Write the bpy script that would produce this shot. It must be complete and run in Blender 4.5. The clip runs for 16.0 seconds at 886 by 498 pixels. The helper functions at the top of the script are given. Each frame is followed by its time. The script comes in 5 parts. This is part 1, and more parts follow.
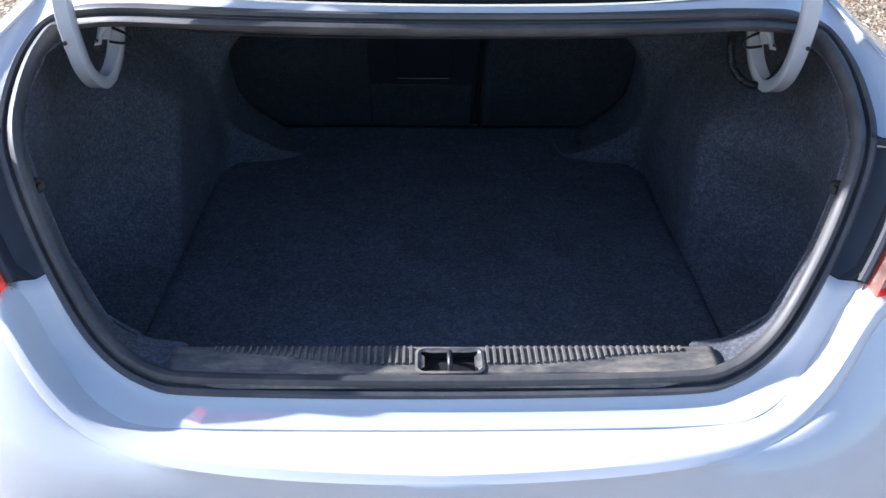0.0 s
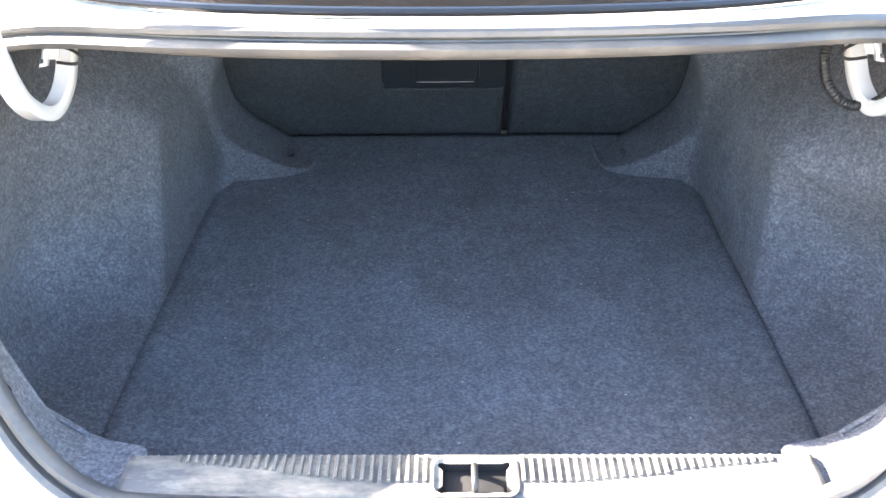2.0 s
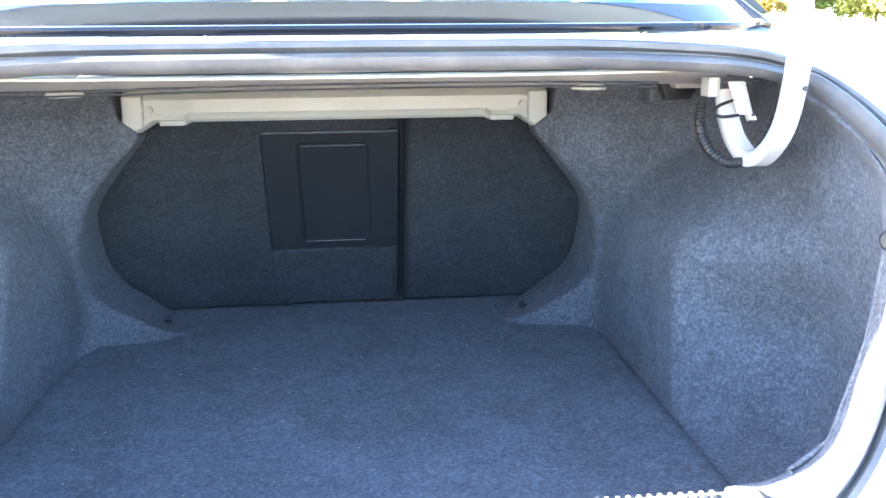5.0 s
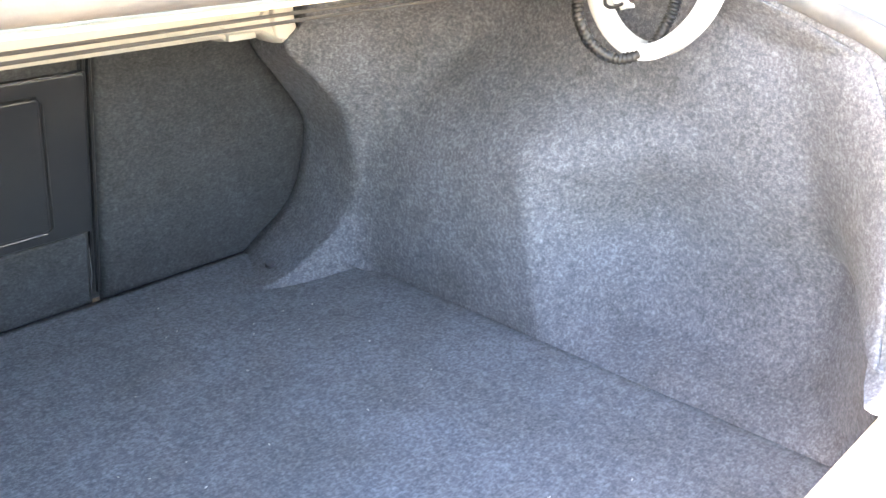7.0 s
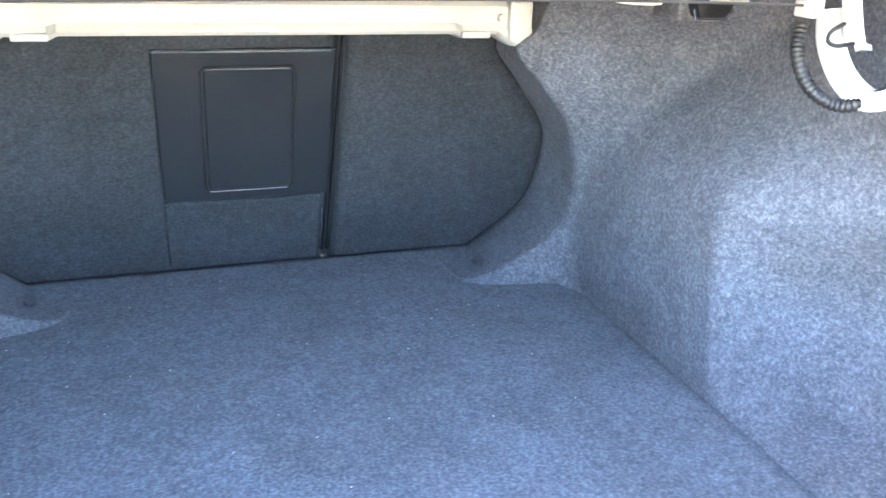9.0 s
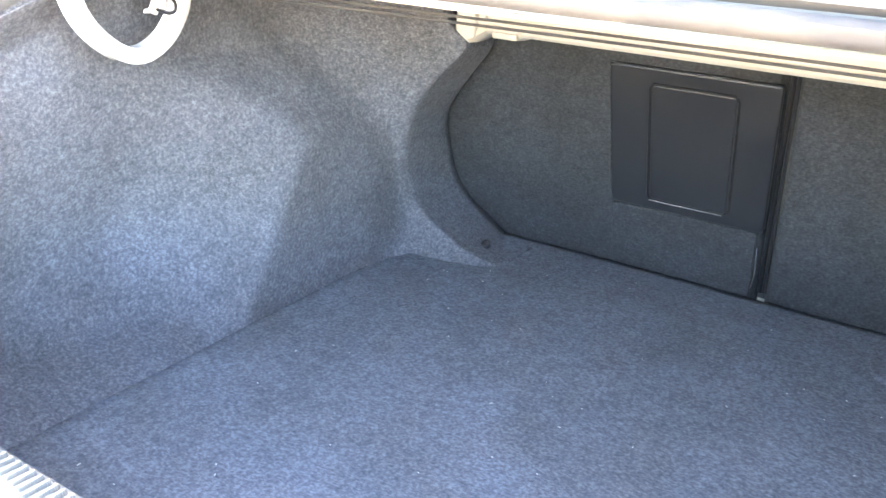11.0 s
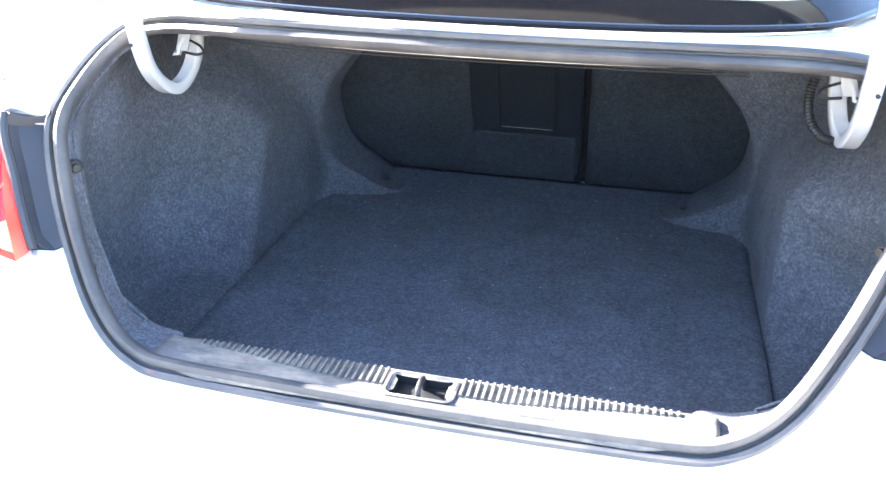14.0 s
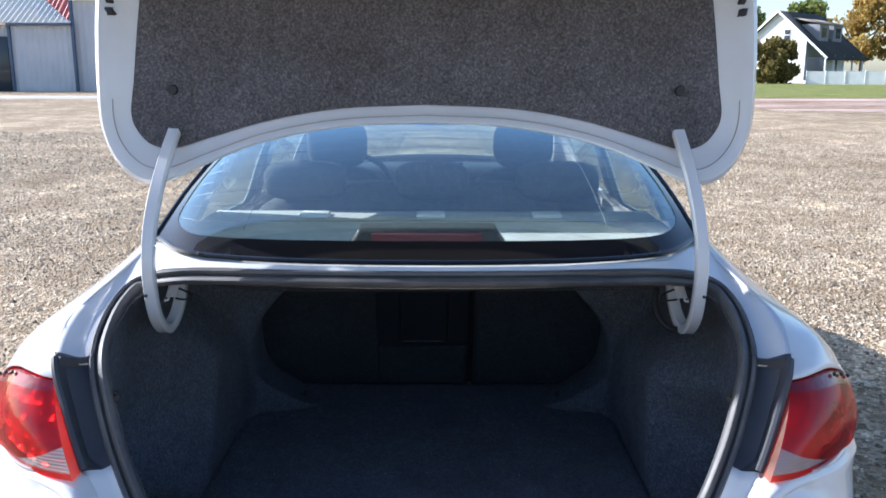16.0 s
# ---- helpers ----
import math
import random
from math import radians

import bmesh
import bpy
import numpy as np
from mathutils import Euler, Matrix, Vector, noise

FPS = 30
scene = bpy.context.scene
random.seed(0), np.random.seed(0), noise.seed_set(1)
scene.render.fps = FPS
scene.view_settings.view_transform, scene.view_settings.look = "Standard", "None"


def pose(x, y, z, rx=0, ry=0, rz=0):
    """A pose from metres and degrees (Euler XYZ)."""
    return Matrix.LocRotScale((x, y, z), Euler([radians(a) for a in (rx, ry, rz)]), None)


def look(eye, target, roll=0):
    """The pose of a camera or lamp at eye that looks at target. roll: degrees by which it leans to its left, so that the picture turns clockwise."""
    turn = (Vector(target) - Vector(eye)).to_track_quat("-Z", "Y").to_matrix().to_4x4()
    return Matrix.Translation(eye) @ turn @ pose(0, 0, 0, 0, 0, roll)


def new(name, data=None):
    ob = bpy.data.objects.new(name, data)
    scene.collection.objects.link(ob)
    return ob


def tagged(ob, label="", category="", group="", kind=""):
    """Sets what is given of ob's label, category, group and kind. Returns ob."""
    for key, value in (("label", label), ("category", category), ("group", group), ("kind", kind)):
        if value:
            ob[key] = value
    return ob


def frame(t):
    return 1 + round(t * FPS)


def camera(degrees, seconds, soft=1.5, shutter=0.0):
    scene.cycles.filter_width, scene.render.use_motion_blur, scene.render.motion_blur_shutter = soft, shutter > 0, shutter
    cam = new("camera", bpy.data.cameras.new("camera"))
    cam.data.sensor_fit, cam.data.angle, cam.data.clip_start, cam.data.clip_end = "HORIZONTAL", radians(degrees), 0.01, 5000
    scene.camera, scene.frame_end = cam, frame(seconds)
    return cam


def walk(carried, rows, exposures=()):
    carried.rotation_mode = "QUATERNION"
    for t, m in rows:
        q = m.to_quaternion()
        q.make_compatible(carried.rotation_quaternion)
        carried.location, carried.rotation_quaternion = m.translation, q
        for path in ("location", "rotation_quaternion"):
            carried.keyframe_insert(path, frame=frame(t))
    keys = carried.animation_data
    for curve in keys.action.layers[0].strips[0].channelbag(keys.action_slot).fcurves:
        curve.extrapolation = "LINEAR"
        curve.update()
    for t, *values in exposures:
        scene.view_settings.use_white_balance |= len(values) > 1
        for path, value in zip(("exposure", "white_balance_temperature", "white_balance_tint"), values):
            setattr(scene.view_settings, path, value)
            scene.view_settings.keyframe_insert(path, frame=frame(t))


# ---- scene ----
cam = camera(57.0, 16.0, shutter=0.12)
METRES, EYE, TILT, LEAN, TURN = 4.1, 1.53, -33.0, -0.8, -1.1
ROWS = [
    (0.0, 0.0, 0.0, 0.0, 0.0, 0.0, -0.0),
    (0.5, 0.0063, 0.0389, 0.0358, 0.47, -3.76, 0.18),
    (1.0, 0.0059, 0.0591, 0.0573, 1.05, -7.35, 0.25),
    (1.5, 0.0061, 0.0597, 0.0591, 1.65, -7.72, 0.21),
    (2.0, 0.0015, 0.0679, 0.0324, 1.89, -1.8, 0.33),
    (2.5, -0.0006, 0.0714, -0.015, 1.71, 5.28, 0.49),
    (3.0, 0.0022, 0.0769, -0.0541, 1.14, 12.97, 0.57),
    (5.5, 0.0113, 0.1367, -0.0214, -7.86, 17.54, 6.71),
    (6.0, -0.0162, 0.1785, -0.0014, -17.6, 13.17, 13.43),
    (6.5, -0.0525, 0.1991, 0.0189, -27.58, 7.91, 19.81),
    (7.0, -0.0822, 0.2092, 0.0308, -36.3, 2.72, 24.04),
    (7.5, -0.0984, 0.2048, 0.0328, -40.73, -0.4, 25.76),
    (8.0, -0.103, 0.2072, 0.0338, -40.85, -0.57, 25.33),
    (8.5, -0.0854, 0.2032, 0.0252, -30.66, 5.12, 20.08),
    (9.0, -0.0354, 0.1909, 0.0111, -14.98, 10.34, 8.33),
    (9.5, 0.0056, 0.189, 0.009, -2.13, 12.63, -1.12),
    (10.0, 0.0355, 0.1887, 0.0099, 9.16, 12.51, -8.47),
    (12.5, 0.13, 0.1682, 0.0376, 41.23, -2.33, -25.34),
    (13.0, 0.1121, 0.1226, 0.0219, 31.06, -0.16, -20.12),
    (13.5, 0.0897, 0.0736, 0.0042, 21.25, 2.42, -13.34),
    (14.0, 0.0729, 0.0218, -0.0156, 13.16, 4.64, -7.63),
    (14.5, 0.0428, -0.0239, -0.0375, 7.6, 7.15, -3.65),
    (15.0, 0.0254, -0.0596, -0.0531, 4.04, 9.29, -1.11),
    (15.5, 0.022, -0.0744, -0.0589, 2.06, 13.48, -0.19),
    (16.0, 0.0181, -0.0876, -0.0488, 1.32, 20.78, -0.05),
]
PATH = [(t, pose(-0.027, 0, EYE, TILT, LEAN, TURN) @ pose(METRES * x, METRES * y, METRES * z, 90 + pitch, roll, yaw)) for t, x, y, z, yaw, pitch, roll in ROWS]
EXPOSURES = [(0.0, 1.52, 5500, 14), (0.5, 2.69, 6100, 12), (1.0, 3.98, 6900, 12), (2.0, 4.53, 7200, 12), (2.5, 4.98, 7100, 13), (3.0, 4.78, 6400, 13), (5.5, 4.73, 5800, 10), (6.0, 5.28, 6700, 12), (6.5, 5.53, 6900, 12), (7.0, 5.63, 7900, 13), (8.0, 5.53, 8100, 13),
             (8.5, 5.53, 7700, 13), (9.0, 5.78, 6300, 10), (9.5, 6.23, 7100, 12), (10.0, 6.23, 7500, 13), (12.5, 4.73, 7500, 15), (13.5, 4.68, 7300, 15), (14.0, 4.04, 6200, 13), (14.5, 2.67, 6000, 13), (15.0, 1.5, 5550, 12), (16.0, 1.28, 5550, 12)]
walk(cam, PATH, EXPOSURES)

# ---- sky and sun ----
SUN_FROM = Vector((-1.78, 0.56, 1.0)).normalized()
world = bpy.data.worlds.new("sky")
scene.world = world
world.use_nodes = True
wn = world.node_tree
sky = wn.nodes.new("ShaderNodeTexSky")
sky.sky_type, sky.sun_disc = "NISHITA", False
sky.sun_elevation = math.asin(SUN_FROM.z)
sky.sun_rotation = math.atan2(SUN_FROM.x, SUN_FROM.y)
wn.links.new(sky.outputs[0], wn.nodes["Background"].inputs[0])
wn.nodes["Background"].inputs[1].default_value = 0.10
sun = new("sun", bpy.data.lights.new("sun", "SUN"))
sun.data.energy, sun.data.angle, sun.data.color = 4.1, radians(0.53), (1.0, 0.93, 0.84)
sun.matrix_world = look(SUN_FROM * 20, (0, 0, 0))


# ---- materials ----
def mat(name, color, rough=0.5, metal=0.0, coat=0.0, spec=0.5):
    m = bpy.data.materials.new(name)
    m.use_nodes = True
    b = m.node_tree.nodes["Principled BSDF"]
    b.inputs["Base Color"].default_value = (*color, 1)
    b.inputs["Roughness"].default_value = rough
    b.inputs["Metallic"].default_value = metal
    b.inputs["Coat Weight"].default_value = coat
    b.inputs["Coat Roughness"].default_value = 0.03
    b.inputs["Specular IOR Level"].default_value = spec
    return m


def node(m, kind, **sockets):
    n = m.node_tree.nodes.new(kind)
    for key, value in sockets.items():
        n.inputs[key].default_value = value
    return n


def wire(m, a, b):
    m.node_tree.links.new(a, b)


def place(m, sx=1.0, sy=1.0, sz=1.0):
    co = node(m, "ShaderNodeTexCoord")
    mp = node(m, "ShaderNodeMapping")
    mp.inputs["Scale"].default_value = (sx, sy, sz)
    wire(m, co.outputs["Object"], mp.inputs["Vector"])
    return mp.outputs[0]


def ramp(m, fac, stops):
    r = node(m, "ShaderNodeValToRGB")
    el = r.color_ramp.elements
    while len(el) < len(stops):
        el.new(0.5)
    for e, (at, c) in zip(el, stops):
        e.position, e.color = at, (*c, 1)
    wire(m, fac, r.inputs[0])
    return r.outputs[0]


def mixed(m, fac, a, b, blend="MIX"):
    n = m.node_tree.nodes.new("ShaderNodeMix")
    n.data_type, n.blend_type = "RGBA", blend
    for socket, value in ((n.inputs[0], fac), (n.inputs[6], a), (n.inputs[7], b)):
        if isinstance(value, bpy.types.NodeSocket):
            wire(m, value, socket)
        elif isinstance(value, tuple):
            socket.default_value = (*value, 1)
        else:
            socket.default_value = value
    return n.outputs[2]


def noise_of(m, vec, scale, detail=3.0, rough=0.55):
    n = node(m, "ShaderNodeTexNoise", Scale=scale, Detail=detail, Roughness=rough)
    wire(m, vec, n.inputs["Vector"])
    return n.outputs[0]


def bump(m, height, strength, distance):
    n = node(m, "ShaderNodeBump", Strength=strength, Distance=distance)
    wire(m, height, n.inputs["Height"])
    wire(m, n.outputs[0], m.node_tree.nodes["Principled BSDF"].inputs["Normal"])


def felt(name, dark, mid, light, across=155, along=520):
    """Needle-felt carpet: short fibres of several tones that lie in all directions, in clumps of a few millimetres."""
    m = mat(name, mid, 0.95, spec=0.15)
    co = node(m, "ShaderNodeTexCoord")
    fibres = []
    for k, turn in enumerate(((0.5, 0.4, 0.6), (-0.7, 0.3, -0.9), (0.2, -0.8, 1.7))):
        mp = node(m, "ShaderNodeMapping")
        mp.inputs["Rotation"].default_value = turn
        mp.inputs["Scale"].default_value = (across, along, along)
        wire(m, co.outputs["Object"], mp.inputs["Vector"])
        n = node(m, "ShaderNodeTexNoise", Scale=1.0, Detail=2.0, Roughness=0.6)
        wire(m, mp.outputs[0], n.inputs["Vector"])
        fibres.append(n.outputs[0])
    v = co.outputs["Object"]
    clump = noise_of(m, v, 180, 3, 0.6)
    blotch = noise_of(m, v, 55, 3, 0.6)
    wide = noise_of(m, v, 6, 4, 0.6)
    web = mixed(m, 0.33, mixed(m, 0.5, fibres[0], fibres[1]), fibres[2])
    height = mixed(m, 0.45, web, clump)
    a = ramp(m, height, [(0.33, dark), (0.49, mid), (0.69, light)])
    a = mixed(m, 0.38, a, ramp(m, blotch, [(0.34, (0.72, 0.72, 0.72)), (0.66, (1.30, 1.30, 1.30))]), "MULTIPLY")
    d = mixed(m, 0.7, a, ramp(m, wide, [(0.3, (0.80, 0.77, 0.73)), (0.5, (1.0, 1.0, 1.0)), (0.7, (1.22, 1.23, 1.26))]), "MULTIPLY")
    wire(m, d, m.node_tree.nodes["Principled BSDF"].inputs["Base Color"])
    m.node_tree.nodes["Principled BSDF"].inputs["Sheen Weight"].default_value = 0.05
    m.node_tree.nodes["Principled BSDF"].inputs["Sheen Roughness"].default_value = 0.5
    bump(m, height, 0.28, 0.003)
    return m


def paint(name, color, rough=0.38, coat=1.0):
    m = mat(name, color, rough, 0.0, coat)
    v = place(m)
    dust = noise_of(m, v, 9, 5, 0.65)
    fine = noise_of(m, v, 160, 2)
    c = mixed(m, ramp(m, dust, [(0.45, (0, 0, 0)), (0.8, (0.35, 0.35, 0.35))]), color, tuple(k * f for k, f in zip(color, (0.86, 0.83, 0.78))))
    wire(m, c, m.node_tree.nodes["Principled BSDF"].inputs["Base Color"])
    wire(m, ramp(m, dust, [(0.3, (rough * 0.8,) * 3), (0.8, (rough * 1.5,) * 3)]), m.node_tree.nodes["Principled BSDF"].inputs["Roughness"])
    bump(m, fine, 0.02, 0.001)
    return m


def plastic(name, color, rough, dust=(0.2, 0.18, 0.15), amount=0.3, scale=14, stretch=(1, 1, 1)):
    """Grained moulded plastic or rubber with scuffs and dust."""
    m = mat(name, color, rough)
    v = place(m, *stretch)
    patch = noise_of(m, v, scale, 6, 0.7)
    grain = noise_of(m, v, 700, 2)
    fac = ramp(m, patch, [(0.42, (0, 0, 0)), (0.75, (amount,) * 3)])
    wire(m, mixed(m, fac, color, dust), m.node_tree.nodes["Principled BSDF"].inputs["Base Color"])
    wire(m, ramp(m, patch, [(0.3, (rough * 0.85,) * 3), (0.7, (min(1, rough * 1.25),) * 3)]), m.node_tree.nodes["Principled BSDF"].inputs["Roughness"])
    bump(m, grain, 0.15, 0.0008)
    return m


def pane(name, tint, film=0.05):
    """Thin glass: tinted see-through, a reflection that grows towards grazing angles, and a thin film of road dust."""
    m = bpy.data.materials.new(name)
    m.use_nodes = True
    nt = m.node_tree
    nt.nodes.remove(nt.nodes["Principled BSDF"])
    t = nt.nodes.new("ShaderNodeBsdfTransparent")
    t.inputs[0].default_value = (*tint, 1)
    d = nt.nodes.new("ShaderNodeBsdfDiffuse")
    d.inputs[0].default_value = (0.55, 0.58, 0.58, 1)
    dust = noise_of(m, place(m), 5, 5, 0.6)
    fm = nt.nodes.new("ShaderNodeMixShader")
    wire(m, ramp(m, dust, [(0.3, (film * 0.6,) * 3), (0.7, (film * 1.4,) * 3)]), fm.inputs[0])
    wire(m, t.outputs[0], fm.inputs[1])
    wire(m, d.outputs[0], fm.inputs[2])
    g = nt.nodes.new("ShaderNodeBsdfGlossy")
    g.inputs["Roughness"].default_value = 0.0
    g.inputs["Color"].default_value = (0.72, 0.92, 1.0, 1)
    lw = node(m, "ShaderNodeLayerWeight", Blend=0.5)
    power = nt.nodes.new("ShaderNodeMath")
    power.operation = "POWER"
    power.inputs[1].default_value = 4.0
    wire(m, lw.outputs["Facing"], power.inputs[0])
    gain = nt.nodes.new("ShaderNodeMath")
    gain.operation = "MULTIPLY_ADD"
    gain.inputs[1].default_value, gain.inputs[2].default_value = 0.80, 0.18
    wire(m, power.outputs[0], gain.inputs[0])
    mx = nt.nodes.new("ShaderNodeMixShader")
    wire(m, gain.outputs[0], mx.inputs[0])
    wire(m, fm.outputs[0], mx.inputs[1])
    wire(m, g.outputs[0], mx.inputs[2])
    wire(m, mx.outputs[0], nt.nodes["Material Output"].inputs[0])
    return m


def lens(name, tint, body):
    """Moulded lamp lens: coloured plastic that lets part of the light through, with fluted relief."""
    m = bpy.data.materials.new(name)
    m.use_nodes = True
    nt = m.node_tree
    b = nt.nodes["Principled BSDF"]
    b.inputs["Base Color"].default_value = (*body, 1)
    b.inputs["Roughness"].default_value = 0.12
    b.inputs["Coat Weight"].default_value = 1.0
    b.inputs["Coat Roughness"].default_value = 0.03
    flute = node(m, "ShaderNodeTexWave", Scale=55.0, Distortion=0.4)
    flute.bands_direction = "Z"
    wire(m, place(m), flute.inputs["Vector"])
    bump(m, flute.outputs[1], 0.6, 0.003)
    t = nt.nodes.new("ShaderNodeBsdfTransparent")
    t.inputs[0].default_value = (*tint, 1)
    mx = nt.nodes.new("ShaderNodeMixShader")
    mx.inputs[0].default_value = 0.70
    nt.links.new(t.outputs[0], mx.inputs[1])
    nt.links.new(b.outputs[0], mx.inputs[2])
    nt.links.new(mx.outputs[0], nt.nodes["Material Output"].inputs[0])
    return m


def lamp_plastic(name, body, glow, thin=0.22, clear=0.5):
    """Coloured lamp plastic: glossy outside, and light from behind shines through it."""
    m = mat(name, body, 0.12, coat=0.5, spec=0.5)
    nt = m.node_tree
    t = nt.nodes.new("ShaderNodeBsdfTranslucent")
    t.inputs[0].default_value = (*glow, 1)
    mx = nt.nodes.new("ShaderNodeMixShader")
    mx.inputs[0].default_value = thin
    see = nt.nodes.new("ShaderNodeBsdfTransparent")
    see.inputs[0].default_value = (*glow, 1)
    mz = nt.nodes.new("ShaderNodeMixShader")
    mz.inputs[0].default_value = clear
    nt.links.new(nt.nodes["Principled BSDF"].outputs[0], mx.inputs[1])
    nt.links.new(t.outputs[0], mx.inputs[2])
    nt.links.new(mx.outputs[0], mz.inputs[1])
    nt.links.new(see.outputs[0], mz.inputs[2])
    nt.links.new(mz.outputs[0], nt.nodes["Material Output"].inputs[0])
    v = place(m)
    facet = m.node_tree.nodes.new("ShaderNodeTexVoronoi")
    facet.inputs["Scale"].default_value = 75
    wire(m, v, facet.inputs["Vector"])
    wire(m, mixed(m, ramp(m, noise_of(m, v, 13, 2), [(0.40, (0, 0, 0)), (0.60, (1, 1, 1))]), body, tuple(k * 0.6 for k in body)), nt.nodes["Principled BSDF"].inputs["Base Color"])
    bump(m, facet.outputs["Distance"], 0.28, 0.002)
    return m


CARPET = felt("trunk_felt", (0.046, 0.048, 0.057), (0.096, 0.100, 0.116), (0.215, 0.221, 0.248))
# same felt as the lining; light on the floor is put into its colour
CARPET_FLOOR_LIT = felt("floor_felt_lit", (0.046, 0.051, 0.061), (0.100, 0.108, 0.127), (0.210, 0.221, 0.250))
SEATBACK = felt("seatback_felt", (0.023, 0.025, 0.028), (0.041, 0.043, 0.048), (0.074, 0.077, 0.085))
LID_FELT = felt("lid_felt", (0.036, 0.034, 0.036), (0.094, 0.090, 0.095), (0.25, 0.237, 0.245))
WHITE = paint("white_paint", (0.61, 0.61, 0.62))
CREAM = paint("primer_paint", (0.481, 0.465, 0.429), 0.5, 0.15)
RUBBER = plastic("seal_rubber", (0.062, 0.062, 0.066), 0.5, (0.20, 0.182, 0.16), 0.5, 9)
TYRE = plastic("tyre_rubber", (0.03, 0.03, 0.03), 0.7)
SILL = plastic("sill_plastic", (0.085, 0.085, 0.088), 0.48, (0.40, 0.35, 0.275), 0.85, 11, (1, 2.6, 1))
PANEL = plastic("corner_plastic", (0.040, 0.042, 0.051), 0.5, (0.07, 0.065, 0.06), 0.2, 14)
BLACK = plastic("black_plastic", (0.014, 0.014, 0.016), 0.45, (0.05, 0.05, 0.05), 0.2)
DOOR = plastic("hatch_plastic", (0.016, 0.017, 0.021), 0.46, (0.05, 0.05, 0.05), 0.25)
STRIKER = mat("striker_steel", (0.045, 0.045, 0.048), 0.45, 0.6)
STEEL = mat("dark_steel", (0.20, 0.20, 0.21), 0.35, 1.0)
GLASS = pane("tinted_glass", (0.90, 1.0, 0.95), 0.025)
CLEAR = pane("side_glass", (0.89, 1.0, 0.86), 0.02)
FRIT = mat("black_frit", (0.010, 0.010, 0.012), 0.05, spec=0.45)
RED = lamp_plastic("red_lens", (0.60, 0.012, 0.022), (1.0, 0.09, 0.07))
RED_DARK = lamp_plastic("dark_red_lens", (0.24, 0.012, 0.030), (0.55, 0.03, 0.05), 0.1, 0.1)
LAMP_SIDE = lamp_plastic("lamp_side_plastic", (0.40, 0.29, 0.24), (1.0, 0.16, 0.04), 0.5, 0.2)
CLEAR_LENS = lens("clear_lens", (0.80, 0.70, 0.68), (0.42, 0.33, 0.32))
LAMP_BACK = mat("lamp_bowl", (0.62, 0.46, 0.45), 0.3, 0.5)
BRAKE_RED = mat("brake_lens_red", (0.15, 0.025, 0.03), 0.25)
SEAM = mat("seam_sealer", (0.36, 0.33, 0.30), 0.6)
PALE_TRIM = mat("pale_trim", (0.78, 0.78, 0.74), 0.5)
REFLECT = mat("lamp_reflector", (0.72, 0.70, 0.70), 0.18, 0.9)
CLOTH = felt("seat_cloth", (0.035, 0.035, 0.036), (0.065, 0.065, 0.066), (0.11, 0.11, 0.11))
SHELF_CLOTH = felt("shelf_cloth", (0.36, 0.365, 0.36), (0.46, 0.47, 0.46), (0.56, 0.57, 0.56))


# ---- mesh helpers ----
def smooth(curve, n):
    """n points along a Catmull-Rom curve through the given ones, evenly by index."""
    p = np.array(curve, float)
    e = np.vstack([2 * p[0] - p[1], p, 2 * p[-1] - p[-2]])
    out = []
    for s in np.linspace(0, len(p) - 1, n):
        k = min(int(s), len(p) - 2)
        t = s - k
        a, b, c, d = e[k:k + 4]
        out.append(0.5 * (2 * b + (c - a) * t + (2 * a - 5 * b + 4 * c - d) * t * t + (3 * b - a - 3 * c + d) * t ** 3))
    return np.array(out)


def poly(curve, n):
    """n points along straight lines through the given ones, evenly by index."""
    p = np.array(curve, float)
    s = np.linspace(0, len(p) - 1, n)
    return np.stack([np.interp(s, np.arange(len(p)), p[:, k]) for k in range(3)], 1)


def flip(curve, side):
    return np.array(curve, float) * np.array((side, 1, 1))


def whole(half):
    """A left-to-right curve from its right half, which starts on the middle line."""
    h = np.array(half, float)
    return np.vstack([flip(h, -1)[:0:-1], h])


def grid(rows, bm=None, keep=None, close=False):
    """Faces between rows of equally many points."""
    bm = bm or bmesh.new()
    vs = [[bm.verts.new(p) for p in r] for r in rows]
    for i in range(len(vs) - 1):
        m = len(vs[i])
        for j in range(m if close else m - 1):
            if keep is None or keep(i, j):
                q = [vs[i][j], vs[i][(j + 1) % m], vs[i + 1][(j + 1) % m], vs[i + 1][j]]
                bm.faces.new(q)
    return bm


def blend(a, b, t):
    return np.array(a) * (1 - t) + np.array(b) * t


def sweep(path, ring, bm=None, side=None, caps=True):
    """A ring of (across, up) offsets carried along a path; side is the across direction, kept square to the path, or none to let it follow."""
    bm = bm or bmesh.new()
    p = np.array(path, float)
    rows = []
    sd = None
    for i in range(len(p)):
        t = p[min(i + 1, len(p) - 1)] - p[max(i - 1, 0)]
        t /= np.linalg.norm(t)
        if side is not None:
            sd = np.array(side(i) if callable(side) else side, float)
        elif sd is None:
            sd = np.array((1.0, 0, 0)) if abs(t[0]) < 0.7 else np.array((0, 1.0, 0))
        sd = sd - t * sd.dot(t)
        sd /= np.linalg.norm(sd)
        up = np.cross(sd, t)
        rows.append([p[i] + sd * a + up * b for a, b in ring])
    grid(rows, bm, close=True)
    if caps:
        bm.verts.ensure_lookup_table()
        n, m = len(rows), len(ring)
        base = len(bm.verts) - n * m
        for k in (0, n - 1):
            bm.faces.new([bm.verts[base + k * m + j] for j in range(m)])
    return bm


def circle(r, n=10, sx=1.0):
    return [(r * sx * math.cos(2 * math.pi * k / n), r * math.sin(2 * math.pi * k / n)) for k in range(n)]


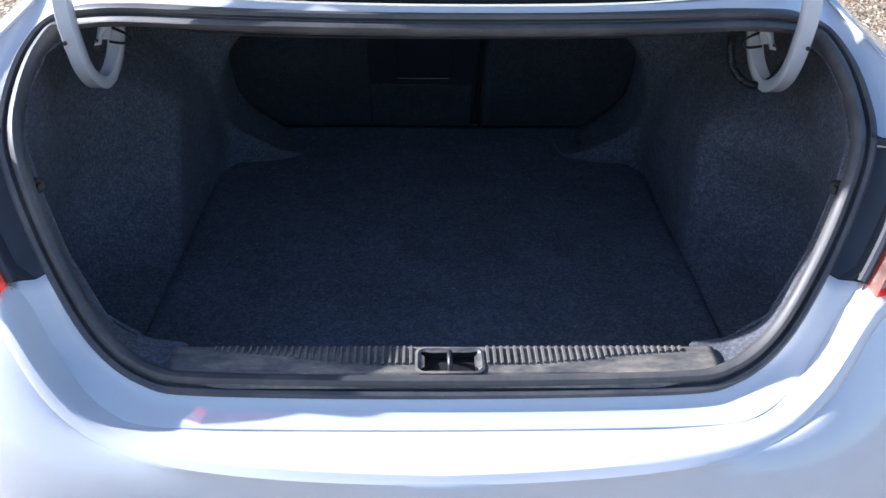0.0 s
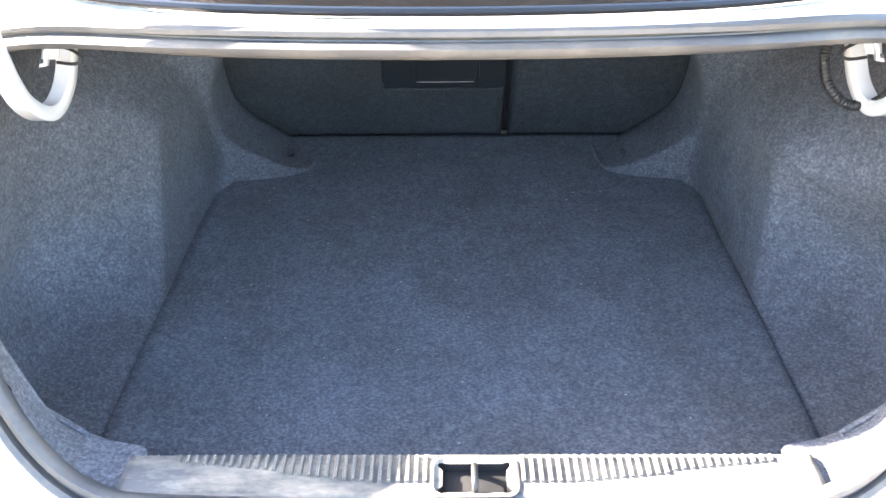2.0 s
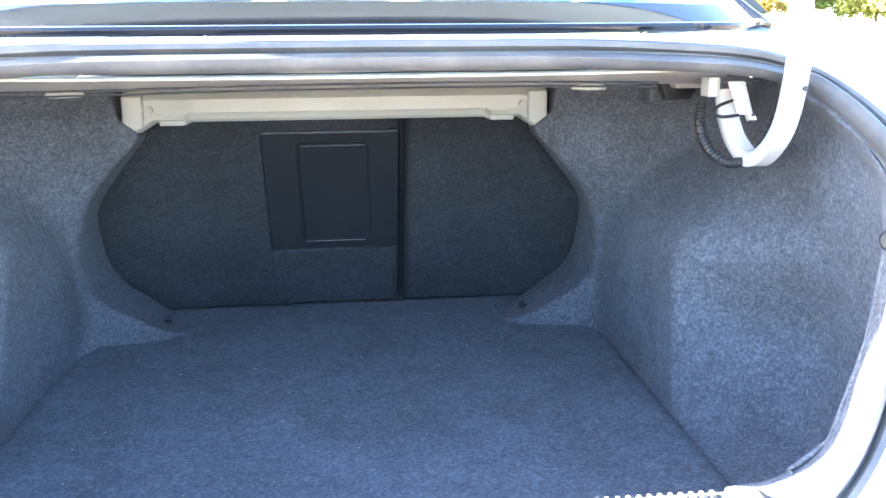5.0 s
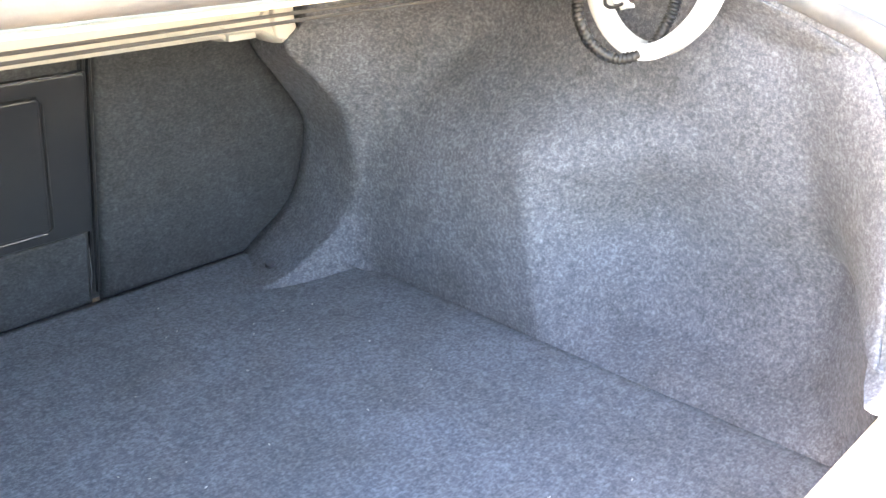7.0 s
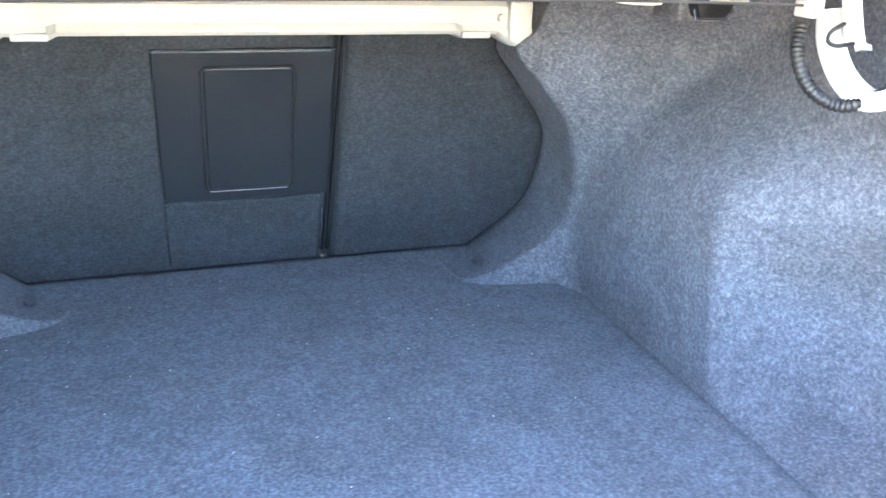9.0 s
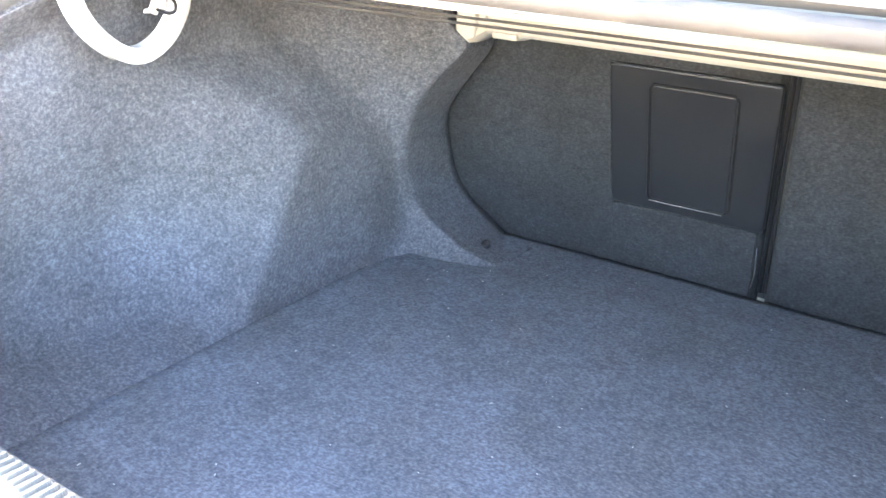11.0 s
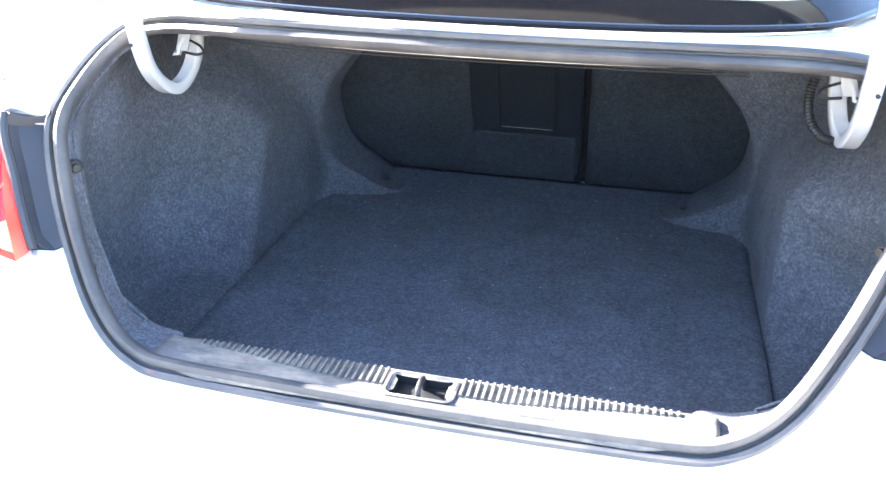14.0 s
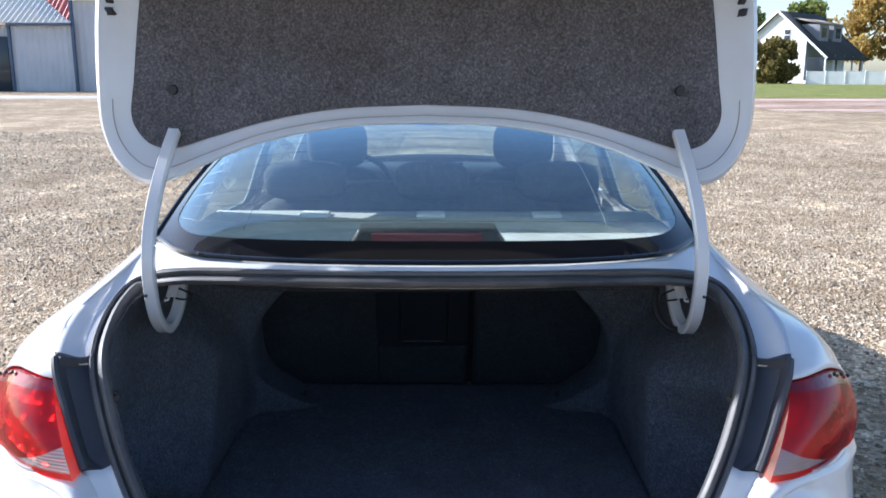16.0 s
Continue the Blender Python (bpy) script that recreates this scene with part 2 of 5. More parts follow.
def rounded(cx, cy, w, h, r, n=6):
    out = []
    for k, (sx, sy) in enumerate(((1, 1), (-1, 1), (-1, -1), (1, -1))):
        for a in np.linspace(0, math.pi / 2, n):
            t = a + k * math.pi / 2
            out.append((cx + sx * (w / 2 - r) + r * math.cos(t), cy + sy * (h / 2 - r) + r * math.sin(t)))
    return out


def box(lo, hi, bm=None, bevel=0.0, seg=2):
    b = bmesh.new()
    bmesh.ops.create_cube(b, size=1)
    lo, hi = Vector(lo), Vector(hi)
    for v in b.verts:
        v.co = Vector((lo[k] + (v.co[k] + 0.5) * (hi[k] - lo[k]) for k in range(3)))
    if bevel:
        bmesh.ops.bevel(b, geom=b.edges[:], offset=bevel, segments=seg, affect="EDGES", profile=0.5)
    return join(bm, b)


def join(bm, extra):
    if bm is None:
        return extra
    me = bpy.data.meshes.new("t")
    extra.to_mesh(me)
    bm.from_mesh(me)
    bpy.data.meshes.remove(me)
    extra.free()
    return bm


def moved(bm, m):
    bmesh.ops.transform(bm, matrix=m, verts=bm.verts)
    return bm


def finish(name, bm, material, angle=35, thick=0.0, offset=-1.0, face=None):
    bmesh.ops.recalc_face_normals(bm, faces=bm.faces)
    if face:
        bm.normal_update()
        if sum(f.normal.dot(Vector(face)) * f.calc_area() for f in bm.faces) < 0:
            bmesh.ops.reverse_faces(bm, faces=bm.faces)
    me = bpy.data.meshes.new(name)
    bm.to_mesh(me)
    bm.free()
    me.shade_smooth()
    me.set_sharp_from_angle(angle=radians(angle))
    me.materials.append(material)
    ob = new(name, me)
    if thick:
        s = ob.modifiers.new("thickness", "SOLIDIFY")
        s.thickness, s.offset = thick, offset
    return ob


def part(name, bm, material, parent, label="", angle=35, thick=0.0, offset=-1.0, face=None):
    ob = finish(name, bm, material, angle, thick, offset, face)
    ob.parent = parent
    if parent.type == "EMPTY":
        ob.matrix_parent_inverse = Matrix.Translation(-parent.location)
    return tagged(ob, label)


def thing(name, label, category, at=(0, 0, 0), kind="", group=""):
    ob = new(name)
    ob.location = at
    ob.empty_display_size = 0.1
    return tagged(ob, label, category, group, kind)


def step(a, b, v):
    t = np.clip((v - a) / (b - a), 0, 1)
    return t * t * (3 - 2 * t)

# ---- ground ----
def gravel_material():
    m = mat("gravel", (0.3, 0.28, 0.25), 0.9, spec=0.2)
    v = place(m)
    cells = []
    for scale in (64, 34, 10):
        n = m.node_tree.nodes.new("ShaderNodeTexVoronoi")
        n.inputs["Scale"].default_value = scale
        wire(m, v, n.inputs["Vector"])
        cells.append(n)
    small = ramp(m, cells[0].outputs["Color"], [(0.1, (0.15, 0.12, 0.085)), (0.5, (0.36, 0.30, 0.225)), (0.9, (0.78, 0.71, 0.61))])
    large = ramp(m, cells[1].outputs["Color"], [(0.12, (0.13, 0.10, 0.07)), (0.45, (0.34, 0.28, 0.205)), (0.9, (0.82, 0.75, 0.65))])
    clod = ramp(m, cells[2].outputs["Color"], [(0.2, (0.60, 0.58, 0.55)), (0.5, (1, 1, 1)), (0.85, (1.35, 1.35, 1.36))])
    mid = noise_of(m, v, 5, 6, 0.7)
    patch = noise_of(m, v, 0.9, 6, 0.7)
    far = noise_of(m, v, 0.13, 5, 0.6)
    stone = mixed(m, ramp(m, mid, [(0.42, (0, 0, 0)), (0.58, (1, 1, 1))]), small, large)
    stone = mixed(m, 0.5, stone, clod, "MULTIPLY")
    soil = mixed(m, ramp(m, patch, [(0.42, (0, 0, 0)), (0.60, (0.5, 0.5, 0.5))]), stone, (0.30, 0.24, 0.17))
    pale = ramp(m, patch, [(0.36, (1.34, 1.28, 1.18)), (0.46, (1, 1, 1)), (0.66, (0.84, 0.80, 0.74))])
    tone = ramp(m, far, [(0.34, (0.82, 0.74, 0.62)), (0.48, (1.05, 0.95, 0.81)), (0.58, (1.26, 1.15, 1.00))])
    c = mixed(m, 1.0, mixed(m, 1.0, soil, pale, "MULTIPLY"), tone, "MULTIPLY")
    wire(m, c, m.node_tree.nodes["Principled BSDF"].inputs["Base Color"])
    bump(m, mixed(m, 0.35, mixed(m, 0.6, cells[0].outputs["Distance"], cells[1].outputs["Distance"]), mid), 1.0, 0.07)
    return m


GRAVEL = gravel_material()
bm = bmesh.new()
edges = [-3000, -300, -60, -20, -8, -4, 0, 4, 8, 20, 60, 300, 3000]
grid([[(x, y, 0) for x in edges] for y in edges], bm)
tagged(finish("ground", bm, GRAVEL), "sunlit gravel lot of pale crushed stone", "ground", kind="structure")

# ---- car ----
SEAL = [(0, 1.252, 1.141), (0.3, 1.269, 1.140), (0.53, 1.328, 1.128), (0.638, 1.356, 1.104), (0.670, 1.295, 1.073), (0.668, 1.200, 1.038),
        (0.648, 1.110, 1.003), (0.620, 1.055, 0.940), (0.575, 1.000, 0.845), (0.515, 0.950, 0.750), (0.440, 0.917, 0.702), (0.340, 0.905, 0.692), (0, 0.898, 0.692)]
RIM = [(0, 1.282, 1.151), (0.3, 1.301, 1.152), (0.53, 1.372, 1.156), (0.66, 1.515, 1.162), (0.715, 1.360, 1.100), (0.735, 1.220, 1.060),
       (0.710, 1.085, 1.015), (0.675, 1.035, 0.927), (0.628, 0.985, 0.832), (0.568, 0.942, 0.726), (0.473, 0.868, 0.681), (0.360, 0.856, 0.665), (0, 0.850, 0.665)]
LIP = [(0.610, 1.372, 1.085), (0.650, 1.316, 1.056), (0.652, 1.228, 1.023), (0.634, 1.138, 0.986), (0.606, 1.096, 0.922), (0.577, 1.068, 0.828),
       (0.530, 1.043, 0.722), (0.462, 1.022, 0.694)]
FLOOR_Z = 0.498
car = thing("car", "white four-door sedan with its trunk lid open, on gravel", "car", (0, 3.1, 0))

PER = 6
seal = smooth(SEAL, 12 * PER + 1)
rim = smooth(RIM, 12 * PER + 1)
# level across the middle of the car, above and below
for curve in (seal, rim):
    for mid, end in ((0, PER), (12 * PER, 11 * PER)):
        a, b = curve[mid].copy(), curve[end].copy()
        for k in range(min(mid, end), max(mid, end) + 1):
            s = (curve[k][0] - a[0]) / (b[0] - a[0])
            curve[k][1:] = a[1:] + (b[1:] - a[1:]) * (0.35 * s + 0.65 * s * s) * s ** 0.5


def gutter(k):
    """The painted channel between the seal and the outer edge of the opening, at steps k[0] to k[1] of the ring."""
    a, b = k[0] * PER, k[1] * PER + 1
    flat = (1 - step(2.6, 4.0, np.linspace(k[0], k[1], b - a)))[:, None]
    low = np.array([(0, 0.004, -0.014)]) * (1 - flat) + np.array([(0, 0.004, 0.010)]) * flat
    rows = [seal[a:b] + low * 0.25 + np.array((0, 0, 0.005)) * (1 - flat), seal[a:b] * 0.86 + rim[a:b] * 0.14 + low * 0.5, seal[a:b] * 0.55 + rim[a:b] * 0.45 + low * (0.75 + 0.25 * flat),
            seal[a:b] * 0.15 + rim[a:b] * 0.85 + np.array((0, 0, -0.002)), rim[a:b]]
    return rows


# deck strip under the rear window, and the channel down both sides to the corner panels
deck = gutter((0, 6))
part("rear_deck", grid([whole(r) for r in deck]), WHITE, car, "white painted deck under the rear window", thick=0.004)
low = gutter((8, 12))
low.append(low[-1] + np.array((0, 0.001, -0.016)))
part("tail_panel", grid([np.vstack([r, flip(r, -1)[::-1][1:]]) for r in low]), WHITE, car, "white painted rear flange below the trunk opening", thick=0.004)
for side in (1, -1):
    a, b = 6 * PER, 8 * PER + 1
    s, r = seal[a:b], rim[a:b]
    sink = np.array((0, 0.022, -0.008))
    rows = [s + np.array((0.002, 0.004, -0.010)), s * 0.8 + r * 0.2 + sink, s * 0.45 + r * 0.55 + sink, s * 0.14 + r * 0.86 + sink * 0.6, r + np.array((-0.004, -0.006, 0.004)), r + np.array((0.004, 0.002, 0.002)), r + np.array((0.004, 0.005, -0.036))]
    # the ends turn out to meet the painted channel above and below
    ends = []
    for ring, k in ((deck, -1), (low, 0)):
        ends.append(poly([q[k] for q in ring[:5]], len(rows)))
    rows = [np.vstack([[ends[0][n] + np.array((0, 0.004, 0.012))], [blend(ends[0][n], q[0], 0.4) + np.array((0, -0.006, 0.008))], q[1:-1], [ends[1][n] + np.array((0, 0.002, 0.003))], [ends[1][n] + np.array((0, 0.008, -0.010))]]) for n, q in enumerate(rows)]
    panel = part("corner_panel", grid([flip(q, side) for q in rows]), PANEL, car, "dark grey plastic corner panel beside the tail lamp", thick=0.003)
    edge = r + np.array((-0.002, -0.005, 0.004))
    part("edge_strip", sweep(flip(edge, side), circle(0.008, 8)), PANEL, panel)

# weatherstrip: a round bulb and a lower sealing lip, run round the whole opening
ring_c = np.array((0, 1.15, 0.90))
full = np.vstack([flip(seal, -1)[::-1], seal[1:-1]])
loop = np.vstack([full, full[:1]])


def outward(i):
    v = loop[i % len(full)] - ring_c
    return v / np.linalg.norm(v)


bulb = [(-0.024, 0.012), (-0.027, 0.001), (-0.023, -0.009), (-0.016, -0.013), (-0.009, -0.009), (-0.0060, 0.002), (-0.0040, 0.002), (-0.001, -0.007), (0.005, -0.008), (0.009, -0.003), (0.010, 0.010), (0.004, 0.014), (-0.016, 0.015)]
part("weatherstrip", sweep(loop, bulb, side=lambda i: outward(i), caps=False), RUBBER, car, "grey rubber seal round the trunk opening", angle=50)
# painted inner lip below the seal along the beam
lip = seal[:2 * PER + 4]
inward = np.array([(ring_c - p) / np.linalg.norm(ring_c - p) for p in lip * np.array((0.55, 1, 1))])
part("beam_lip", grid([whole(lip + inward * d + np.array((0, f, 0))) for d, f in ((0.014, 0.000), (0.022, 0.002), (0.0265, 0.004), (0.028, 0.028))]), WHITE, car, "white painted metal lip under the seal", thick=0.002)

# bumper cover: half sections from the middle of the car outwards, top to bottom
ledge_inner = [(0, .850, .665), (.36, .856, .665), (.473, .868, .681), (.568, .942, .726), (.628, .985, .832), (.74, 1.0, .832), (.85, 1.11, .828), (.905, 1.22, .822), (.925, 1.4, .80), (.932, 1.62, .78)]
crest = [(0, .764, .664), (.36, .796, .665), (.495, .838, .675), (.581, .889, .747), (.635, .944, .820), (.764, 1.020, .822), (.862, 1.118, .820), (.912, 1.225, .812), (.929, 1.4, .79), (.935, 1.62, .77)]
shoulder = [(0, .751, .650), (.365, .780, .652), (.507, .824, .656), (.600, .880, .722), (.656, .940, .794), (.780, 1.006, .796), (.875, 1.108, .796), (.925, 1.22, .785), (.935, 1.4, .762), (.938, 1.62, .742)]
upper_face = [(0, .744, .622), (.37, .762, .626), (.522, .787, .640), (.638, .810, .680), (.720, .852, .706), (.822, .938, .722), (.903, 1.080, .735), (.942, 1.22, .738), (.948, 1.4, .72), (.94, 1.62, .70)]
mid_face = [(0, .738, .57), (.37, .753, .57), (.530, .769, .575), (.655, .787, .600), (.748, .820, .620), (.844, .895, .640), (.920, 1.068, .664), (.946, 1.22, .658), (.953, 1.4, .65), (.950, 1.62, .64)]
lower_face = [(0, .730, .47), (.37, .744, .47), (.545, .761, .47), (.655, .783, .475), (.730, .828, .48), (.798, .922, .48), (.864, 1.078, .48), (.902, 1.22, .48), (.927, 1.4, .48), (.936, 1.62, .48)]
B = [ledge_inner, crest, shoulder, upper_face, mid_face, lower_face]
valance_top = [(0, .742, .44), (.37, .756, .44), (.54, .778, .44), (.645, .806, .445), (.718, .852, .45), (.785, .945, .45), (.850, 1.095, .45), (.890, 1.23, .45), (.915, 1.4, .45), (.925, 1.62, .45)]
valance_face = [(0, .755, .30), (.37, .772, .30), (.53, .80, .30), (.63, .835, .30), (.70, .885, .30), (.765, .975, .30), (.825, 1.115, .30), (.865, 1.23, .30), (.885, 1.4, .30), (.89, 1.62, .30)]
valance_foot = [(0, .80, .20), (.37, .82, .20), (.52, .86, .20), (.63, .91, .20), (.70, .97, .20), (.76, 1.04, .20), (.80, 1.14, .20), (.83, 1.25, .20), (.84, 1.4, .20), (.84, 1.62, .20)]
V = [valance_top, valance_face, valance_foot]
# an even curve across the middle of the bumper
B = [[r[0], tuple(p + (q - p) * k for p, q, k in zip(r[0], r[1], (0.5, 0.25, 0.25)))] + r[1:] for r in B]
NB = 46
base = [smooth(r, NB) for r in B]
for c in base[1:]:
    for _ in range(6):
        c[1:-1] += 0.22 * (c[:-2] + c[2:] - 2 * c[1:-1])
# a flat ledge up to a tight crest, then the rounded face
face = [np.array(c) for c in zip(*[smooth([blend(base[1][j], base[2][j], 0.35)] + [r[j] for r in base[2:]], 17) for j in range(NB)])]
F = np.array(face)
for _ in range(60):
    lap = np.zeros_like(F)
    lap[3:-1, 1:-1] = F[3:-1, :-2] + F[3:-1, 2:] + F[2:-2, 1:-1] + F[4:, 1:-1] - 4 * F[3:-1, 1:-1]
    F += 0.2 * lap
face = list(F)
rows = [base[0], blend(base[0], base[1], 0.3), blend(base[0], base[1], 0.65), blend(base[0], base[1], 0.95), blend(base[1], base[2], 0.03), blend(base[1], base[2], 0.14)] + face
rows[0] = rows[0] + np.array((0, 0.0015, -0.004))
rows[1] = rows[1] + np.array((0, 0, -0.003))
rows[2] = rows[2] + np.array((0, 0, -0.0015))
groove = rows[0] + np.array((0, 0.006, -0.001))
bumper = part("rear_bumper", grid([whole(r) for r in [groove] + rows]), WHITE, car, "glossy white bumper cover, dusty along its top", thick=0.004)
part("lower_valance", grid([whole(smooth(r, NB)) for r in V]), BLACK, bumper, "black plastic lower valance", thick=0.004)

# body sides, one shell each, from half sections tail to nose; the window cells are left open for glass
tail_corner = [(.706, 1.062, .986), (.737, 1.073, .988), (.775, 1.100, .988), (.820, 1.142, .981), (.870, 1.190, .955), (.905, 1.222, .910), (.916, 1.236, .86), (.914, 1.24, .824)]
lamp_top = [(.726, 1.160, 1.042), (.768, 1.170, 1.032), (.810, 1.185, 1.018), (.848, 1.215, .994), (.884, 1.245, .957), (.912, 1.265, .905), (.922, 1.275, .86), (.921, 1.28, .82)]
channel_end = [(.733, 1.260, 1.071), (.775, 1.270, 1.052), (.820, 1.280, 1.032), (.862, 1.290, .998), (.896, 1.300, .955), (.919, 1.310, .90), (.929, 1.320, .86), (.929, 1.33, .81)]
glass_corner = [(.66, 1.520, 1.160), (.745, 1.500, 1.098), (.820, 1.490, 1.045), (.872, 1.495, 1.002), (.904, 1.500, .957), (.926, 1.500, .90), (.934, 1.500, .85), (.936, 1.50, .79)]
rear_pillar = [(.632, 1.750, 1.262), (.700, 1.760, 1.180), (.768, 1.770, 1.100), (.832, 1.780, 1.036), (.890, 1.790, .985), (.928, 1.80, .92), (.938, 1.80, .86), (.941, 1.80, .78)]
roof_back = [(.575, 2.100, 1.398), (.640, 2.110, 1.300), (.708, 2.120, 1.180), (.780, 2.130, 1.062), (.878, 2.130, .990), (.931, 2.13, .92), (.940, 2.13, .86), (.943, 2.13, .78)]
rear_door = [(.562, 2.500, 1.452), (.632, 2.500, 1.360), (.705, 2.500, 1.220), (.775, 2.500, 1.055), (.874, 2.500, .984), (.930, 2.50, .91), (.940, 2.50, .85), (.943, 2.50, .77)]
middle_pillar = [(.560, 3.000, 1.462), (.630, 3.000, 1.370), (.703, 3.000, 1.220), (.772, 3.000, 1.040), (.870, 3.000, .970), (.928, 3.00, .90), (.940, 3.00, .84), (.942, 3.00, .76)]
front_door = [(.565, 3.550, 1.425), (.630, 3.560, 1.345), (.700, 3.570, 1.205), (.768, 3.580, 1.025), (.866, 3.580, .955), (.926, 3.58, .89), (.938, 3.58, .83), (.940, 3.58, .75)]
cowl = [(.660, 4.250, 1.060), (.700, 4.260, 1.050), (.735, 4.270, 1.035), (.772, 4.280, 1.005), (.860, 4.280, .945), (.922, 4.28, .88), (.934, 4.28, .82), (.936, 4.28, .74)]
front_arch = [(.600, 4.850, .960), (.680, 4.850, .955), (.750, 4.850, .945), (.800, 4.850, .925), (.868, 4.850, .885), (.918, 4.85, .83), (.930, 4.85, .77), (.930, 4.85, .70)]
nose_corner = [(.500, 5.380, .800), (.570, 5.360, .795), (.640, 5.330, .790), (.700, 5.300, .775), (.770, 5.250, .75), (.830, 5.20, .71), (.855, 5.17, .66), (.860, 5.15, .60)]
Q = [tail_corner, lamp_top, channel_end, glass_corner, rear_pillar, roof_back, rear_door, middle_pillar, front_door, cowl, front_arch, nose_corner]
NJ = 29
qr = [smooth(r, NJ) for r in Q]
SUB = 4
qc = [smooth([r[j] for r in qr], (len(Q) - 1) * SUB + 1) for j in range(NJ)]
qr = [np.array([c[i] for c in qc]) for i in range((len(Q) - 1) * SUB + 1)]


def is_window(i, j):
    return 5 * SUB + 1 <= i < 9 * SUB - 3 and 3 <= j < 12 and not 27 <= i <= 28


for side in (1, -1):
    shell = part("body_side", grid([flip(r, side) for r in qr], keep=lambda i, j: not is_window(i, j)), WHITE, car, "white painted side with a rounded shoulder", thick=0.004)
    part("side_window", grid([flip(r, side) for r in qr], keep=is_window), CLEAR, shell, "clear side window glass").visible_shadow = False
    # rocker and lower door skin, with an arch over each wheel
    top = np.array([r[-1] for r in qr])
    rows = []
    for k in range(9):
        t = k / 8
        row = []
        for p in top:
            arch = 0.0
            for wy in (1.86, 4.70):
                d = abs(p[1] - wy)
                if d < 0.37:
                    arch = max(arch, 0.335 + math.sqrt(0.37 ** 2 - d * d) - 0.005)
            bottom = max(0.22, arch)
            z = p[2] * (1 - t) + min(bottom, p[2] - 0.01) * t
            row.append((p[0] - 0.07 * max(0, (0.55 - z)) ** 1.2, p[1], z))
        rows.append(row)
    part("lower_side", grid([flip(r, side) for r in rows]), WHITE, car, "white painted lower body side with wheel arches", thick=0.004)

# roof, bonnet, windscreen and front end
rails = [qr[i][0] for i in range(5 * SUB, 8 * SUB + 1)]
roof_rows = []
for p in rails:
    roof_rows.append([(p[0] * s, p[1], p[2] + 0.035 * (1 - s * s)) for s in np.linspace(-1, 1, 13)])
part("roof", grid(roof_rows), WHITE, car, "white painted roof", thick=0.004)
wind = [qr[i][0] for i in range(8 * SUB, 9 * SUB + 1)]
part("windscreen", grid([[(p[0] * s, p[1] + 0.10 * (1 - s * s) * (k / SUB), p[2] + 0.035 * (1 - s * s)) for s in np.linspace(-1, 1, 13)] for k, p in enumerate(wind)]), CLEAR, car, "clear windscreen").visible_shadow = False
hood = [qr[i][0] for i in range(9 * SUB, 11 * SUB + 1)]
part("bonnet", grid([[(p[0] * s, p[1] + 0.10 * (1 - s * s), p[2] + 0.035 * (1 - s * s)) for s in np.linspace(-1, 1, 13)] for p in hood]), WHITE, car, "white painted bonnet", thick=0.004)
nose_top = whole(smooth([(0, 5.48, .833), (.25, 5.455, .825), (.5, 5.38, .80), (.70, 5.30, .775), (.83, 5.20, .71), (.86, 5.15, .60)], 14))
nose = [nose_top, nose_top * (1, 1, 0) + np.array((0, 0.05, 0)) + nose_top * (0, 0, 0.6) + (0, 0, .18), nose_top * (1, 1, 0) + np.array((0, 0.06, .38)), nose_top * (.96, 1, 0) + np.array((0, -.02, .22))]
part("front_bumper", grid(nose), WHITE, car, "white painted front bumper", thick=0.004)
part("underbody", box((-0.78, 1.0, 0.19), (0.78, 5.3, 0.24), bevel=0.02), BLACK, car, "dark underbody")

# rear window with its black border
GR, GC = 25, 37
bottom = np.array([[np.interp(k / (GC - 1), np.linspace(0, 1, 3 * PER + 1), rim[:3 * PER + 1, c]) for c in range(3)] for k in range(GC)]) + np.array([(0, 0.001, 0.009 - 0.009 * (k / (GC - 1)) ** 2) for k in range(GC)])
sides = smooth([RIM[3], Q[4][0], Q[5][0]], GR)
top = smooth([(0, 2.130, 1.434), (.22, 2.128, 1.431), (.44, 2.115, 1.416), (.575, 2.100, 1.398)], GC)
rows = []
for k in range(GR):
    t = k / (GR - 1)
    row = []
    for j in range(GC):
        u = j / (GC - 1)
        p = blend(bottom[j], top[j], t)
        p = p + (sides[k] - blend(bottom[-1], top[-1], t)) * u
        bow = 0.055 * math.sin(math.pi * t) * (1 - u ** 4)
        row.append(p + np.array((0, -0.3 * bow, 0.9 * bow)))
    rows.append(np.array(row))
glass_rows = [whole(r) for r in rows]
window = part("rear_window", grid(glass_rows), GLASS, car, "green-tinted rear window glass", angle=60)
window.visible_shadow = False


def on_glass(u, t):
    """A point of the glass: u from -1 to 1 across, t from 0 below to 1 above."""
    j, i = (u + 1) * (GC - 1), t * (GR - 1)
    j0, i0 = min(int(j), 2 * GC - 3), min(int(i), GR - 2)
    a = blend(glass_rows[i0][j0], glass_rows[i0][j0 + 1], j - j0)
    b = blend(glass_rows[i0 + 1][j0], glass_rows[i0 + 1][j0 + 1], j - j0)
    return blend(a, b, i - i0) + np.array((0, -0.001, 0.002))


